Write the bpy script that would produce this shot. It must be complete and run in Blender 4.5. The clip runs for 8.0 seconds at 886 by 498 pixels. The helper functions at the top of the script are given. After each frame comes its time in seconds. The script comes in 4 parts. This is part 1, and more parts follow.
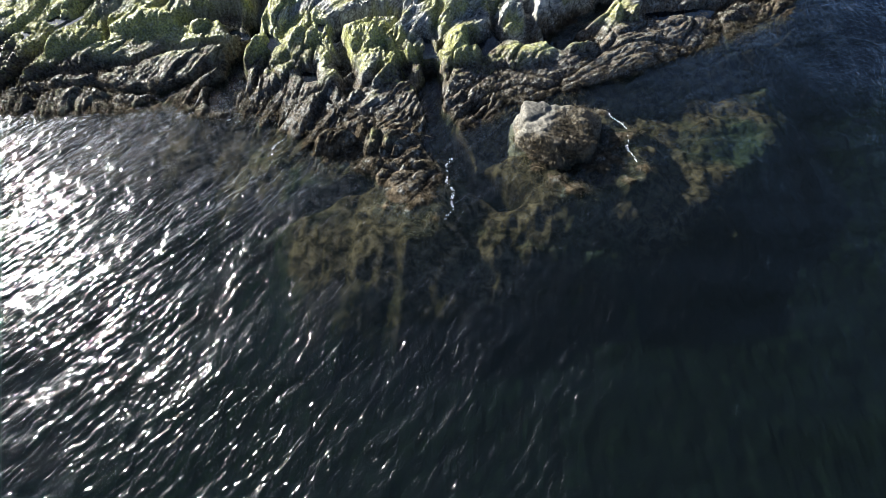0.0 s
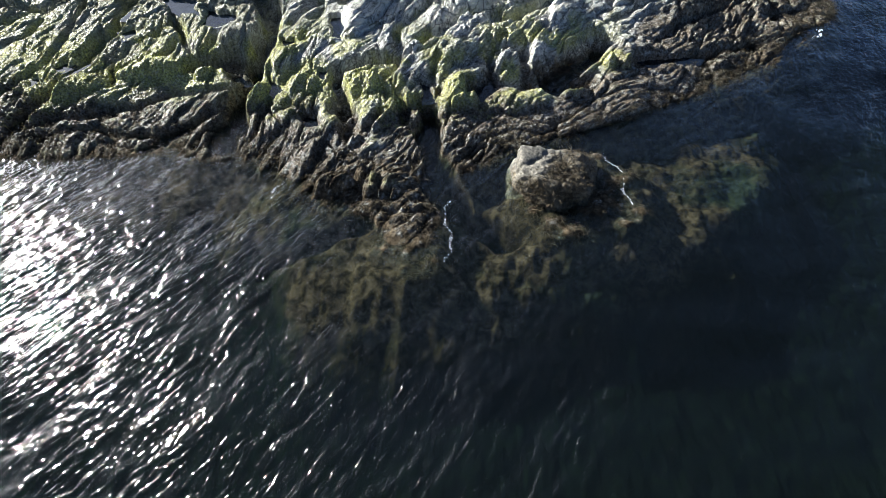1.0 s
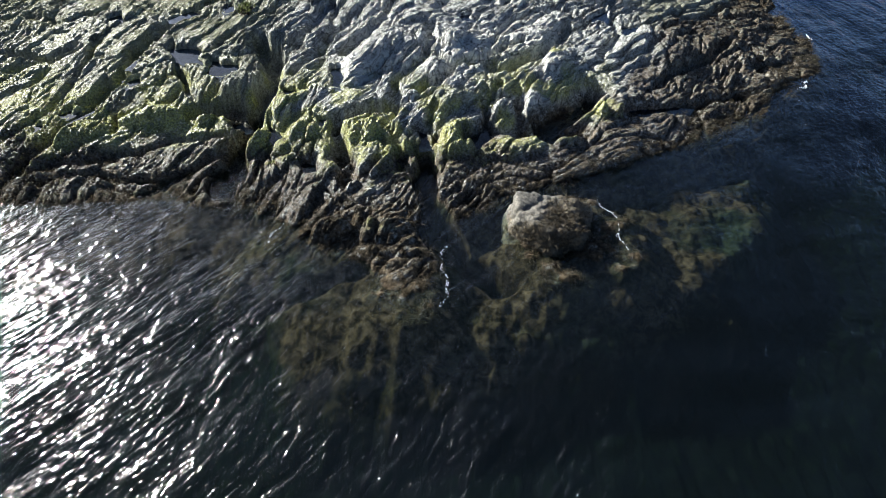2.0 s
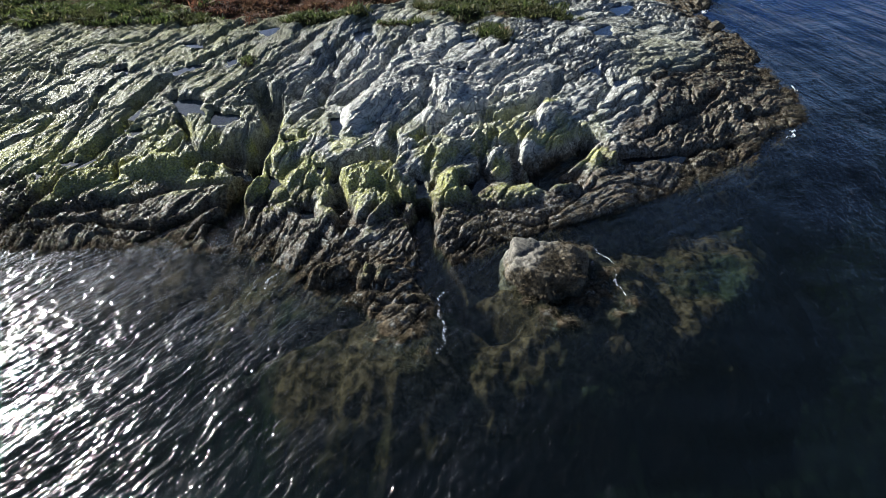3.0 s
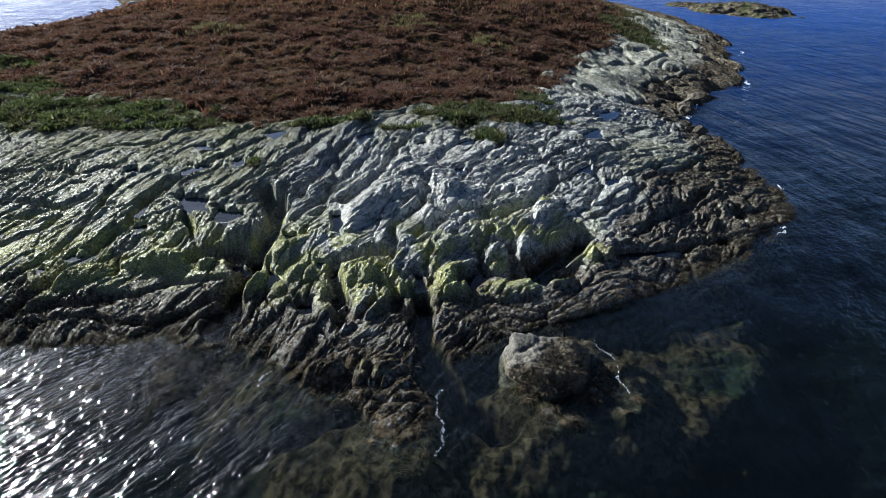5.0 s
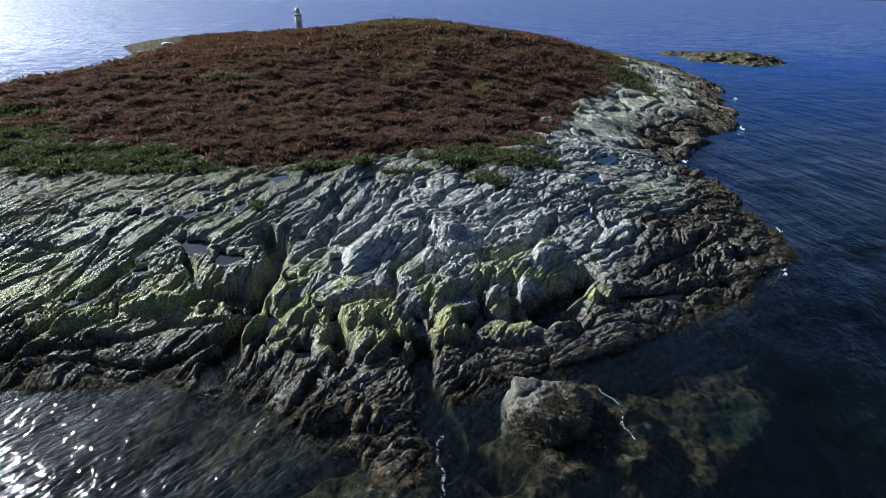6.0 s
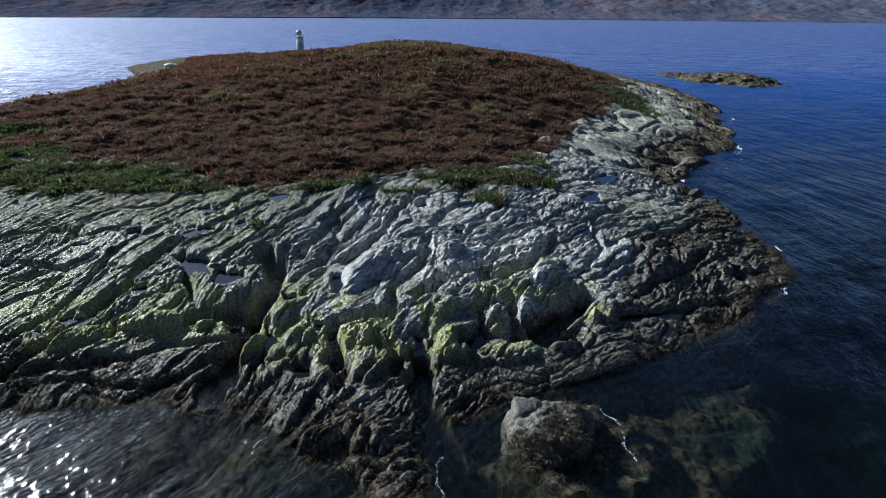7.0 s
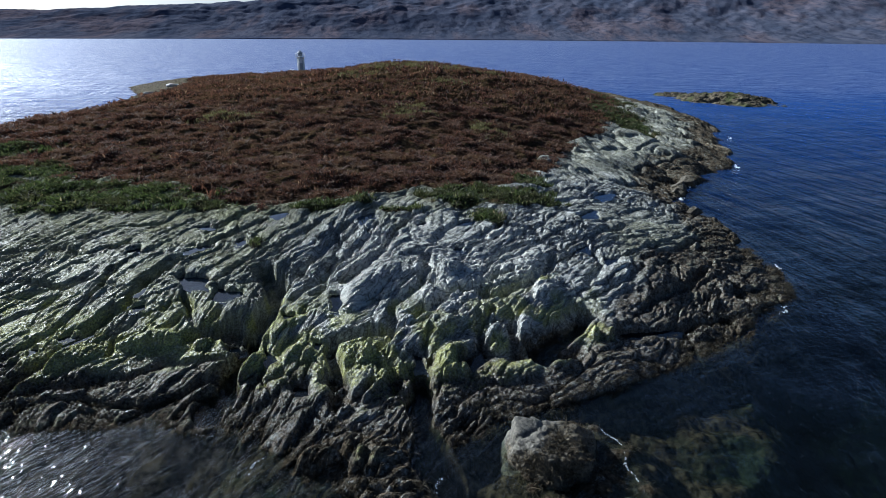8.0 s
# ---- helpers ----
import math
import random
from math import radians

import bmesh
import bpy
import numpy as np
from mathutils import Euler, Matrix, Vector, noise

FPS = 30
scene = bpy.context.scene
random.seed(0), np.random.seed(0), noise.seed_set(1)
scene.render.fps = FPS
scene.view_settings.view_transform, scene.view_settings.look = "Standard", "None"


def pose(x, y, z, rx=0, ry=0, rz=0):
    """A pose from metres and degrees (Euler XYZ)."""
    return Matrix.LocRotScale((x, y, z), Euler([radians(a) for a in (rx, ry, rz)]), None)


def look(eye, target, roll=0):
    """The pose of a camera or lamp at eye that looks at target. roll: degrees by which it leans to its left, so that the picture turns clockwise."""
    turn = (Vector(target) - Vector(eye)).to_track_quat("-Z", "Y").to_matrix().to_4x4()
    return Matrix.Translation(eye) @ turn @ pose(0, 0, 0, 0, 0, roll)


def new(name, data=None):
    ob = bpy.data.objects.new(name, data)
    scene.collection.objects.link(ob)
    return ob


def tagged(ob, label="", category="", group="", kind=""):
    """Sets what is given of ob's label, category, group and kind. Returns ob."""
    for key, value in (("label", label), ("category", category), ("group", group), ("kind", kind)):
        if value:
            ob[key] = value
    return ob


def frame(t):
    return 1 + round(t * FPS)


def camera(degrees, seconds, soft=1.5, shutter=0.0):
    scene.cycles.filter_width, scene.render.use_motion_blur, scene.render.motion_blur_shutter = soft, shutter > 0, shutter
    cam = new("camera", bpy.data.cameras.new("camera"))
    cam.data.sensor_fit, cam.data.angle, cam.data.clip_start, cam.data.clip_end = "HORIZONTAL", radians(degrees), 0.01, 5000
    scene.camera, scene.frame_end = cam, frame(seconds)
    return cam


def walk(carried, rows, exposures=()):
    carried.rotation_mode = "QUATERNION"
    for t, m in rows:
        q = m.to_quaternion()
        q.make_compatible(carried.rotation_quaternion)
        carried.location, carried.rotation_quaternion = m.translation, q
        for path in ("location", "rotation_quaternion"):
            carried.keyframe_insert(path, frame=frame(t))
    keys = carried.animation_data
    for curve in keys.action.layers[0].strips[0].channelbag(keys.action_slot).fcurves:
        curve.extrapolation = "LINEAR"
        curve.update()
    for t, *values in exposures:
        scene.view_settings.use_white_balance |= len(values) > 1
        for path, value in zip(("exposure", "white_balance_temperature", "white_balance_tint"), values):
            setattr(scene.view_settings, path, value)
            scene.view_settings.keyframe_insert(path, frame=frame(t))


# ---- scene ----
# ---- camera ----
cam = camera(77.35, 8.0, soft=0.75)
PATH = [(0.0, -53.10, 1.25, -0.56), (0.5, -51.14, 1.16, -0.56), (1.0, -48.73, 0.90, -0.35), (1.5, -46.43, 0.63, -0.02), (3.0, -39.35, -0.02, 0.34),
        (3.5, -37.05, -0.11, 0.44), (4.0, -34.72, -0.19, 0.52), (4.5, -32.25, -0.20, 0.44), (6.0, -25.14, -0.04, 0.30), (6.5, -24.17, -0.04, 0.32),
        (7.0, -23.18, -0.07, 0.33), (7.5, -22.27, -0.08, 0.36), (8.0, -21.30, -0.12, 0.32)]
EYE = 13.0
walk(cam, [(t, pose(0, 0, EYE, 90 + p, 0, w) @ pose(0, 0, 0, 0, 0, r)) for t, p, w, r in PATH], [(0.0, 2.4, 6250, 6), (1.5, 2.1, 6200, 6), (4.5, 1.58, 5950, 6), (6.0, 1.28, 5600, 4), (8.0, 1.15, 5450, 4)])

# ---- daylight: a low sun ahead and to the side ----
SUN_AZIMUTH, SUN_HEIGHT = -52.5, 26.0
world = bpy.data.worlds.new("daylight")
scene.world = world
world.use_nodes = True
sky = world.node_tree.nodes.new("ShaderNodeTexSky")
sky.sky_type, sky.sun_disc = "NISHITA", False
sky.sun_elevation, sky.sun_rotation = radians(SUN_HEIGHT), radians(SUN_AZIMUTH)
sky.altitude, sky.air_density, sky.dust_density, sky.ozone_density = 300, 0.6, 3.0, 4.0
backing = world.node_tree.nodes["Background"]
world.node_tree.links.new(sky.outputs["Color"], backing.inputs["Color"])
backing.inputs["Strength"].default_value = 0.042
sun = new("sun", bpy.data.lights.new("sun", "SUN"))
sun.data.energy, sun.data.angle, sun.data.color = 5.0, radians(0.53), (1.0, 0.95, 0.88)
a, e = radians(SUN_AZIMUTH), radians(SUN_HEIGHT)
sun.matrix_world = look((math.sin(a) * math.cos(e) * 300, math.cos(a) * math.cos(e) * 300, math.sin(e) * 300), (0, 0, 0))


# ---- materials ----
class Nodes:
    """A small hand for writing node materials."""

    def __init__(self, name):
        self.mat = bpy.data.materials.new(name)
        self.mat.use_nodes = True
        self.tree = self.mat.node_tree
        self.tree.nodes.clear()
        self.out = self.tree.nodes.new("ShaderNodeOutputMaterial")

    def node(self, kind, ins=(), **settings):
        n = self.tree.nodes.new("ShaderNode" + kind)
        for key, value in settings.items():
            setattr(n, key, value)
        for key, value in dict(ins).items():
            if isinstance(value, bpy.types.NodeSocket):
                self.tree.links.new(value, n.inputs[key])
            else:
                n.inputs[key].default_value = value
        return n

    def place(self, size=(1, 1, 1), turn=(0, 0, 0)):
        c = self.node("TexCoord").outputs["Object"]
        return self.node("Mapping", {"Vector": c, "Scale": size, "Rotation": turn}).outputs["Vector"]

    def along(self, turn, fine, cross):
        """Places stretched along a heading."""
        v = self.node("VectorRotate", {"Vector": self.place(), "Angle": -turn}, rotation_type="Z_AXIS").outputs["Vector"]
        return self.node("Mapping", {"Vector": v, "Scale": (fine, cross, cross)}).outputs["Vector"]

    def noise(self, where, scale, detail=5.0, rough=0.55, warp=0.0):
        return self.node("TexNoise", {"Vector": where, "Scale": scale, "Detail": detail, "Roughness": rough, "Distortion": warp}).outputs["Fac"]

    def band(self, value, lo, hi, a=0.0, b=1.0):
        return self.node("MapRange", {"Value": value, "From Min": lo, "From Max": hi, "To Min": a, "To Max": b}).outputs["Result"]

    def mix(self, fac, a, b):
        n = self.node("Mix", data_type="RGBA")
        for key, value in (("Factor", fac), ("A", a), ("B", b)):
            sock = [s for s in n.inputs if s.name == key and (s.type == "RGBA" or key == "Factor" and s.type == "VALUE")][0]
            if isinstance(value, bpy.types.NodeSocket):
                self.tree.links.new(value, sock)
            else:
                sock.default_value = (*value, 1.0) if isinstance(value, tuple) else value
        return [s for s in n.outputs if s.type == "RGBA"][0]

    def math(self, op, a, b=0.0):
        return self.node("Math", {0: a, 1: b}, operation=op).outputs[0]

    def attr(self, name):
        return self.node("Attribute", attribute_name=name).outputs["Fac"]

    def bump(self, height, strength, distance, normal=None):
        n = self.node("Bump", {"Height": height, "Strength": strength, "Distance": distance})
        if normal:
            self.tree.links.new(normal, n.inputs["Normal"])
        return n.outputs["Normal"]

    def surface(self, color, rough, normal=None, metal=0.0, **more):
        n = self.node("BsdfPrincipled", {"Base Color": (*color, 1.0) if isinstance(color, tuple) else color, "Roughness": rough, "Metallic": metal})
        if normal:
            self.tree.links.new(normal, n.inputs["Normal"])
        for key, value in more.items():
            n.inputs[key.replace("_", " ")].default_value = value
        self.tree.links.new(n.outputs[0], self.out.inputs["Surface"])
        return self.mat


def rock_material():
    """Grey schist with fine foliation along its beds, lichen, green algae, wrack-brown tide zone and turf."""
    m = Nodes("schist")
    p = m.place()
    high = m.node("SeparateXYZ", {"Vector": p}).outputs["Z"]
    beds = m.node("CombineXYZ", {"X": m.attr("along"), "Y": m.attr("across"), "Z": high}).outputs[0]

    def laid(along, across):
        return m.node("Mapping", {"Vector": beds, "Scale": (along, across, 1.0)}).outputs["Vector"]

    leaf = m.noise(laid(0.9, 5.0), 1.2, 5.0, 0.62, 0.6)
    seam = m.noise(laid(0.4, 2.4), 1.0, 5.0, 0.6, 0.8)
    hair = m.noise(laid(2.2, 16.0), 1.0, 4.0, 0.65, 0.4)
    fine = m.noise(p, 4.5, 6.0, 0.70)
    grit = m.noise(p, 11.0, 4.0, 0.7)
    patch = m.noise(p, 0.7, 6.0, 0.65)
    warp = m.node("VectorMath", {0: m.node("TexNoise", {"Vector": p, "Scale": 1.7, "Detail": 4.0}).outputs["Color"], "Scale": 0.5}, operation="SCALE").outputs[0]
    cell = m.node("VectorMath", {0: laid(0.7, 2.4), 1: warp}, operation="ADD").outputs[0]
    joint = m.node("TexVoronoi", {"Vector": cell, "Scale": 1.3}, feature="DISTANCE_TO_EDGE").outputs["Distance"]
    col = m.mix(m.band(leaf, 0.36, 0.60), (0.20, 0.205, 0.19), (0.54, 0.55, 0.52))
    col = m.mix(m.band(fine, 0.54, 0.68, 0.0, 0.6), col, (0.56, 0.56, 0.53))
    col = m.mix(m.band(fine, 0.42, 0.33, 0.0, 0.35), col, (0.09, 0.09, 0.08))
    col = m.mix(m.band(hair, 0.47, 0.37, 0.0, 0.7), col, (0.07, 0.07, 0.06))
    col = m.mix(m.band(seam, 0.42, 0.36, 0.0, 0.5), col, (0.06, 0.06, 0.055))
    lips = m.math("ABSOLUTE", m.math("SUBTRACT", m.noise(laid(0.35, 2.6), 1.0, 4.0, 0.6, 0.5), 0.5))
    thin = m.math("ABSOLUTE", m.math("SUBTRACT", m.noise(laid(0.9, 6.0), 1.0, 4.0, 0.6, 0.5), 0.5))
    crack = m.math("MAXIMUM", m.band(lips, 0.0, 0.024, 0.95, 0.0), m.band(thin, 0.0, 0.028, 0.85, 0.0))
    col = m.mix(crack, col, (0.035, 0.034, 0.03))
    col = m.mix(m.band(grit, 0.44, 0.34, 0.0, 0.5), col, (0.07, 0.07, 0.065))
    col = m.mix(m.band(grit, 0.56, 0.68, 0.0, 0.5), col, (0.60, 0.60, 0.57))
    col = m.mix(m.band(patch, 0.52, 0.66, 0.0, 0.45), col, (0.17, 0.16, 0.12))
    col = m.mix(m.math("MULTIPLY", m.attr("pale"), m.band(fine, 0.40, 0.56, 0.0, 0.85)), col, (0.58, 0.57, 0.52))
    col = m.mix(m.band(joint, 0.03, 0.004, 0.0, 0.8), col, (0.03, 0.03, 0.028))
    # Dull lichen tone, which on the east and far rock also imitates shade.
    lichen = m.mix(m.band(m.noise(laid(0.8, 2.6), 1.6, 6.0, 0.7), 0.38, 0.62), (0.06, 0.06, 0.04), (0.32, 0.32, 0.21))
    col = m.mix(m.math("MULTIPLY", m.attr("olive_dim"), m.band(patch, 0.30, 0.50, 0.45, 0.95)), col, lichen)
    moss = m.mix(m.band(m.noise(p, 13.0, 5.0, 0.7), 0.40, 0.60), (0.12, 0.12, 0.036), (0.45, 0.455, 0.15))
    col = m.mix(m.math("MULTIPLY", m.attr("algae"), m.band(m.noise(p, 2.2, 7.0, 0.7), 0.27, 0.47)), col, moss)
    kelp = m.mix(m.band(fine, 0.42, 0.66), (0.022, 0.017, 0.011), (0.165, 0.130, 0.088))
    col = m.mix(m.math("MULTIPLY", m.attr("weed"), m.band(m.noise(p, 3.0, 6.0, 0.7), 0.28, 0.5)), col, kelp)
    tuft = m.noise(p, 2.6, 6.0, 0.72, 0.6)
    # Weed tones of the sea bed, kept darker for light lost under water.
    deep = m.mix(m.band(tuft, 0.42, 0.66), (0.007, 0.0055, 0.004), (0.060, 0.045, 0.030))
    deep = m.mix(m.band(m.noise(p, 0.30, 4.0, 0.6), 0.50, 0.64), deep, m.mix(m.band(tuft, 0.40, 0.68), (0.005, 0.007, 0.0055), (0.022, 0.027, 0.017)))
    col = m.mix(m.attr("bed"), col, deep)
    # Deep bed painted near black, standing in for light the water absorbs.
    col = m.mix(m.attr("dim_silt"), col, m.mix(m.band(tuft, 0.45, 0.68), (0.0012, 0.002, 0.0019), (0.003, 0.005, 0.0036)))
    soil = m.mix(m.band(m.noise(p, 2.5), 0.35, 0.65), (0.035, 0.022, 0.014), (0.09, 0.065, 0.03))
    col = m.mix(m.attr("turf"), col, soil)
    firm = m.band(m.attr("dry"), 0.0, 1.0, 0.12, 1.0)
    n = m.bump(m.band(joint, 0.0, 0.07), firm, 0.035)
    n = m.bump(leaf, firm, 0.26, n)
    n = m.bump(crack, m.math("MULTIPLY", firm, -1.0), 0.09, n)
    n = m.bump(hair, firm, 0.20, n)
    n = m.bump(fine, firm, 0.09, n)
    n = m.bump(grit, firm, 0.045, n)
    m.surface(col, 0.9, n, 0.0, Specular_IOR_Level=0.0)
    stone = [k for k in m.tree.nodes if k.type == "BSDF_PRINCIPLED"][0].outputs[0]
    damp = m.node("BsdfGlossy", {"Color": (1, 1, 1, 1), "Roughness": 0.42, "Normal": n}).outputs[0]
    wet = m.math("MULTIPLY", m.band(grit, 0.45, 0.60, 0.015, 0.13), m.band(m.attr("weed"), 0.0, 1.0, 1.0, 0.8))
    both = m.node("MixShader", {0: m.math("MULTIPLY", wet, m.attr("damp")), 1: stone, 2: damp})
    m.tree.links.new(both.outputs[0], m.out.inputs["Surface"])
    return m.mat


def water_material(name, tint, ripple, rough, cloud):
    """Clear water: a fresnel sheen of sky and sun over what lies below. Far out the body colour stands in for
    reflected blue sky.
    """
    m = Nodes(name)
    p = m.place()
    w0 = m.noise(m.along(radians(62), 0.5, 1.0), 0.36, 2.0, 0.5, 0.3)
    w1 = m.noise(m.along(radians(50), 0.34, 1.25), 1.5, 2.0, 0.5, 0.5)
    w2 = m.noise(m.along(radians(54), 0.55, 1.2), 5.2, 1.0, 0.5, 0.6)
    w3 = m.noise(m.along(radians(101), 0.22, 1.0), 0.55, 3.0, 0.55, 0.4)
    wide = m.noise(m.along(radians(84), 0.5, 1.0), 0.09, 2.0, 0.5, 0.3)
    normal = m.bump(wide, 1.0, 0.55 * ripple)
    north = m.node("SeparateXYZ", {"Vector": p}).outputs["Y"]
    normal = m.bump(w3, m.band(north, 18.0, 45.0), 0.55 * ripple, normal)
    normal = m.bump(w0, 1.0, 0.34 * ripple, normal)
    normal = m.bump(w1, 1.0, 0.112 * ripple, normal)
    normal = m.bump(w2, 1.0, 0.055 * ripple, normal)
    clear = m.node("BsdfTransparent", {"Color": (*tint, 1.0)}).outputs[0]
    # Far out: deep-water blue that also carries sky reflection as diffuse colour.
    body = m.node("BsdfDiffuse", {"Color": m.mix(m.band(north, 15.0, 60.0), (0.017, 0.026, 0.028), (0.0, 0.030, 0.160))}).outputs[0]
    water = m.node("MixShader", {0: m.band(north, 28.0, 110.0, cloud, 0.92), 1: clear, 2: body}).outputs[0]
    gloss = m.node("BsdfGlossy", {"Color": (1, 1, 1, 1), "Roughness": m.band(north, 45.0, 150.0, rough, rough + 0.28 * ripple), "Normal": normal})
    face = m.node("LayerWeight", {"Blend": 0.5, "Normal": normal}).outputs["Facing"]
    fres = m.math("ADD", m.math("MULTIPLY", m.math("POWER", face, 5.0), 0.98), 0.02)
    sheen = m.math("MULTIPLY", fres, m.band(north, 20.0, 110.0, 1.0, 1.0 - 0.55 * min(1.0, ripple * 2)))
    breeze = m.noise(m.along(radians(8), 0.10, 0.55), 1.0, 6.0, 0.7, 0.3)
    sheen = m.math("MULTIPLY", sheen, m.band(breeze, 0.35, 0.65, 1.0 - 0.5 * min(1.0, ripple), 1.0 + 0.5 * min(1.0, ripple)))
    both = m.node("MixShader", {0: sheen, 1: water, 2: gloss.outputs[0]})
    m.tree.links.new(both.outputs[0], m.out.inputs["Surface"])
    return m.mat


def leaf_material(name, dark, light, odd, size=0.35, tips=0.7):
    m = Nodes(name)
    p = m.place()
    isle = m.node("NewGeometry").outputs["Random Per Island"]
    col = m.mix(isle, dark, light)
    col = m.mix(m.band(m.noise(p, size, 4.0), 0.45, 0.68), col, odd)
    col = m.mix(m.band(isle, 0.93, 1.0, 0.0, tips), col, (0.30, 0.24, 0.14))
    m.surface(col, 0.85)
    lit = m.node("BsdfTranslucent", {"Color": col}).outputs[0]
    front = [n for n in m.tree.nodes if n.type == "BSDF_PRINCIPLED"][0].outputs[0]
    both = m.node("MixShader", {0: 0.4, 1: front, 2: lit})
    m.tree.links.new(both.outputs[0], m.out.inputs["Surface"])
    return m.mat


def plain_material(name, dark, light, rough, scale, relief=0.0, metal=0.0):
    m = Nodes(name)
    p = m.place()
    n = m.noise(p, scale, 6.0, 0.65)
    col = m.mix(m.band(n, 0.3, 0.7), dark, light)
    return m.surface(col, rough, m.bump(n, 0.6, relief) if relief else None, metal)


ROCK = rock_material()
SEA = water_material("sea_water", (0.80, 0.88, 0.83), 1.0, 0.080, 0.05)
POOL = water_material("pool_water", (0.20, 0.23, 0.30), 0.05, 0.02, 0.1)
HEATHER = leaf_material("heather", (0.012, 0.007, 0.006), (0.135, 0.062, 0.037), (0.10, 0.058, 0.032), tips=0.5)
GRASS = leaf_material("shore_grass", (0.018, 0.026, 0.009), (0.075, 0.10, 0.028), (0.055, 0.055, 0.022))
WRACK = leaf_material("wrack", (0.014, 0.011, 0.006), (0.070, 0.052, 0.028), (0.035, 0.030, 0.015), tips=0.0)
WHITE = plain_material("white_paint", (0.76, 0.76, 0.74), (0.86, 0.86, 0.84), 0.5, 3.0)
GREY = plain_material("grey_paint", (0.30, 0.31, 0.32), (0.42, 0.43, 0.44), 0.45, 4.0)
CONCRETE = plain_material("concrete", (0.3, 0.29, 0.27), (0.45, 0.44, 0.41), 0.85, 3.0, 0.02)


# ---- shaping ----
def part(name, bm, material, parent=None, label=""):
    mesh = bpy.data.meshes.new(name)
    bm.to_mesh(mesh)
    bm.free()
    mesh.materials.append(material)
    ob = new(name, mesh)
    ob.parent = parent
    return tagged(ob, label)


def cloth(name, verts, faces, material, smooth=True):
    """One mesh object from arrays of corners and of quads or triangles."""
    mesh = bpy.data.meshes.new(name)
    n = faces.shape[1]
    mesh.vertices.add(len(verts))
    mesh.vertices.foreach_set("co", np.ascontiguousarray(verts, dtype=np.float32).ravel())
    mesh.loops.add(faces.size)
    mesh.loops.foreach_set("vertex_index", np.ascontiguousarray(faces, dtype=np.int32).ravel())
    mesh.polygons.add(len(faces))
    mesh.polygons.foreach_set("loop_start", np.arange(0, faces.size, n, dtype=np.int32))
    mesh.polygons.foreach_set("use_smooth", np.full(len(faces), smooth))
    mesh.update(calc_edges=True)
    mesh.validate()
    mesh.materials.append(material)
    return new(name, mesh)


def sheet(name, xs, ys, height, material, smooth=True):
    X, Y = np.meshgrid(xs, ys)
    Z = height(X, Y)
    k = np.arange(X.size).reshape(X.shape)
    faces = np.stack([k[:-1, :-1], k[:-1, 1:], k[1:, 1:], k[1:, :-1]], -1).reshape(-1, 4)
    return cloth(name, np.stack([X, Y, Z], -1).reshape(-1, 3), faces, material, smooth)


def mark(ob, name, values):
    ob.data.attributes.new(name, "FLOAT", "POINT").data.foreach_set("value", np.ascontiguousarray(values, dtype=np.float32).ravel())


def steps(*spans):
    """Grid lines over (start, end, step, ...) with the step changing evenly along each span."""
    vals = [spans[0][0]]
    for start, end, s0, s1 in spans:
        while vals[-1] < end:
            f = (vals[-1] - start) / (end - start)
            vals.append(vals[-1] + s0 + (s1 - s0) * f)
    return np.array(vals)


# ---- the lie of the land ----
LATTICE = np.random.RandomState(7).permutation(4096)
SLOPES = np.random.RandomState(8).uniform(0, 2 * np.pi, 4096)


def grain(x, y, seed=0):
    """Smooth noise between about -1 and 1."""
    i, j = np.floor(x).astype(np.int64), np.floor(y).astype(np.int64)
    u, v = x - i, y - j
    total = 0.0
    fu, fv = u * u * u * (u * (u * 6 - 15) + 10), v * v * v * (v * (v * 6 - 15) + 10)
    for di, wu in ((0, 1 - fu), (1, fu)):
        for dj, wv in ((0, 1 - fv), (1, fv)):
            k = LATTICE[(LATTICE[(i + di + seed * 131) & 4095] + j + dj) & 4095]
            a = SLOPES[k]
            total = total + wu * wv * (np.cos(a) * (u - di) + np.sin(a) * (v - dj))
    return total * 1.5


def rough(x, y, octaves, seed=0):
    total, size = 0.0, 1.0
    for k in range(octaves):
        total = total + size * grain(x * 2 ** k, y * 2 ** k, seed + k)
        size *= 0.5
    return total


def ease(a, b, v):
    s = np.clip((v - a) / (b - a), 0, 1)
    return s * s * (3 - 2 * s)


def near_line(x, y, line, closed=False):
    """Distance to a line of corners."""
    best = np.full(np.shape(x), 1e9)
    ends = line[1:] + line[:1] if closed else line[1:]
    for (ax, ay), (bx, by) in zip(line, ends):
        dx, dy = bx - ax, by - ay
        s = np.clip(((x - ax) * dx + (y - ay) * dy) / (dx * dx + dy * dy), 0, 1)
        best = np.minimum(best, (x - ax - s * dx) ** 2 + (y - ay - s * dy) ** 2)
    return np.sqrt(best)


def within(x, y, line):
    odd = np.zeros(np.shape(x), bool)
    for (ax, ay), (bx, by) in zip(line, line[1:] + line[:1]):
        if ay != by:
            odd ^= ((ay > y) != (by > y)) & (x < (bx - ax) * (y - ay) / (by - ay) + ax)
    return odd


def inside_of(x, y, line):
    """Signed distance to a closed line, positive within."""
    return np.where(within(x, y, line), 1, -1) * near_line(x, y, line, True)


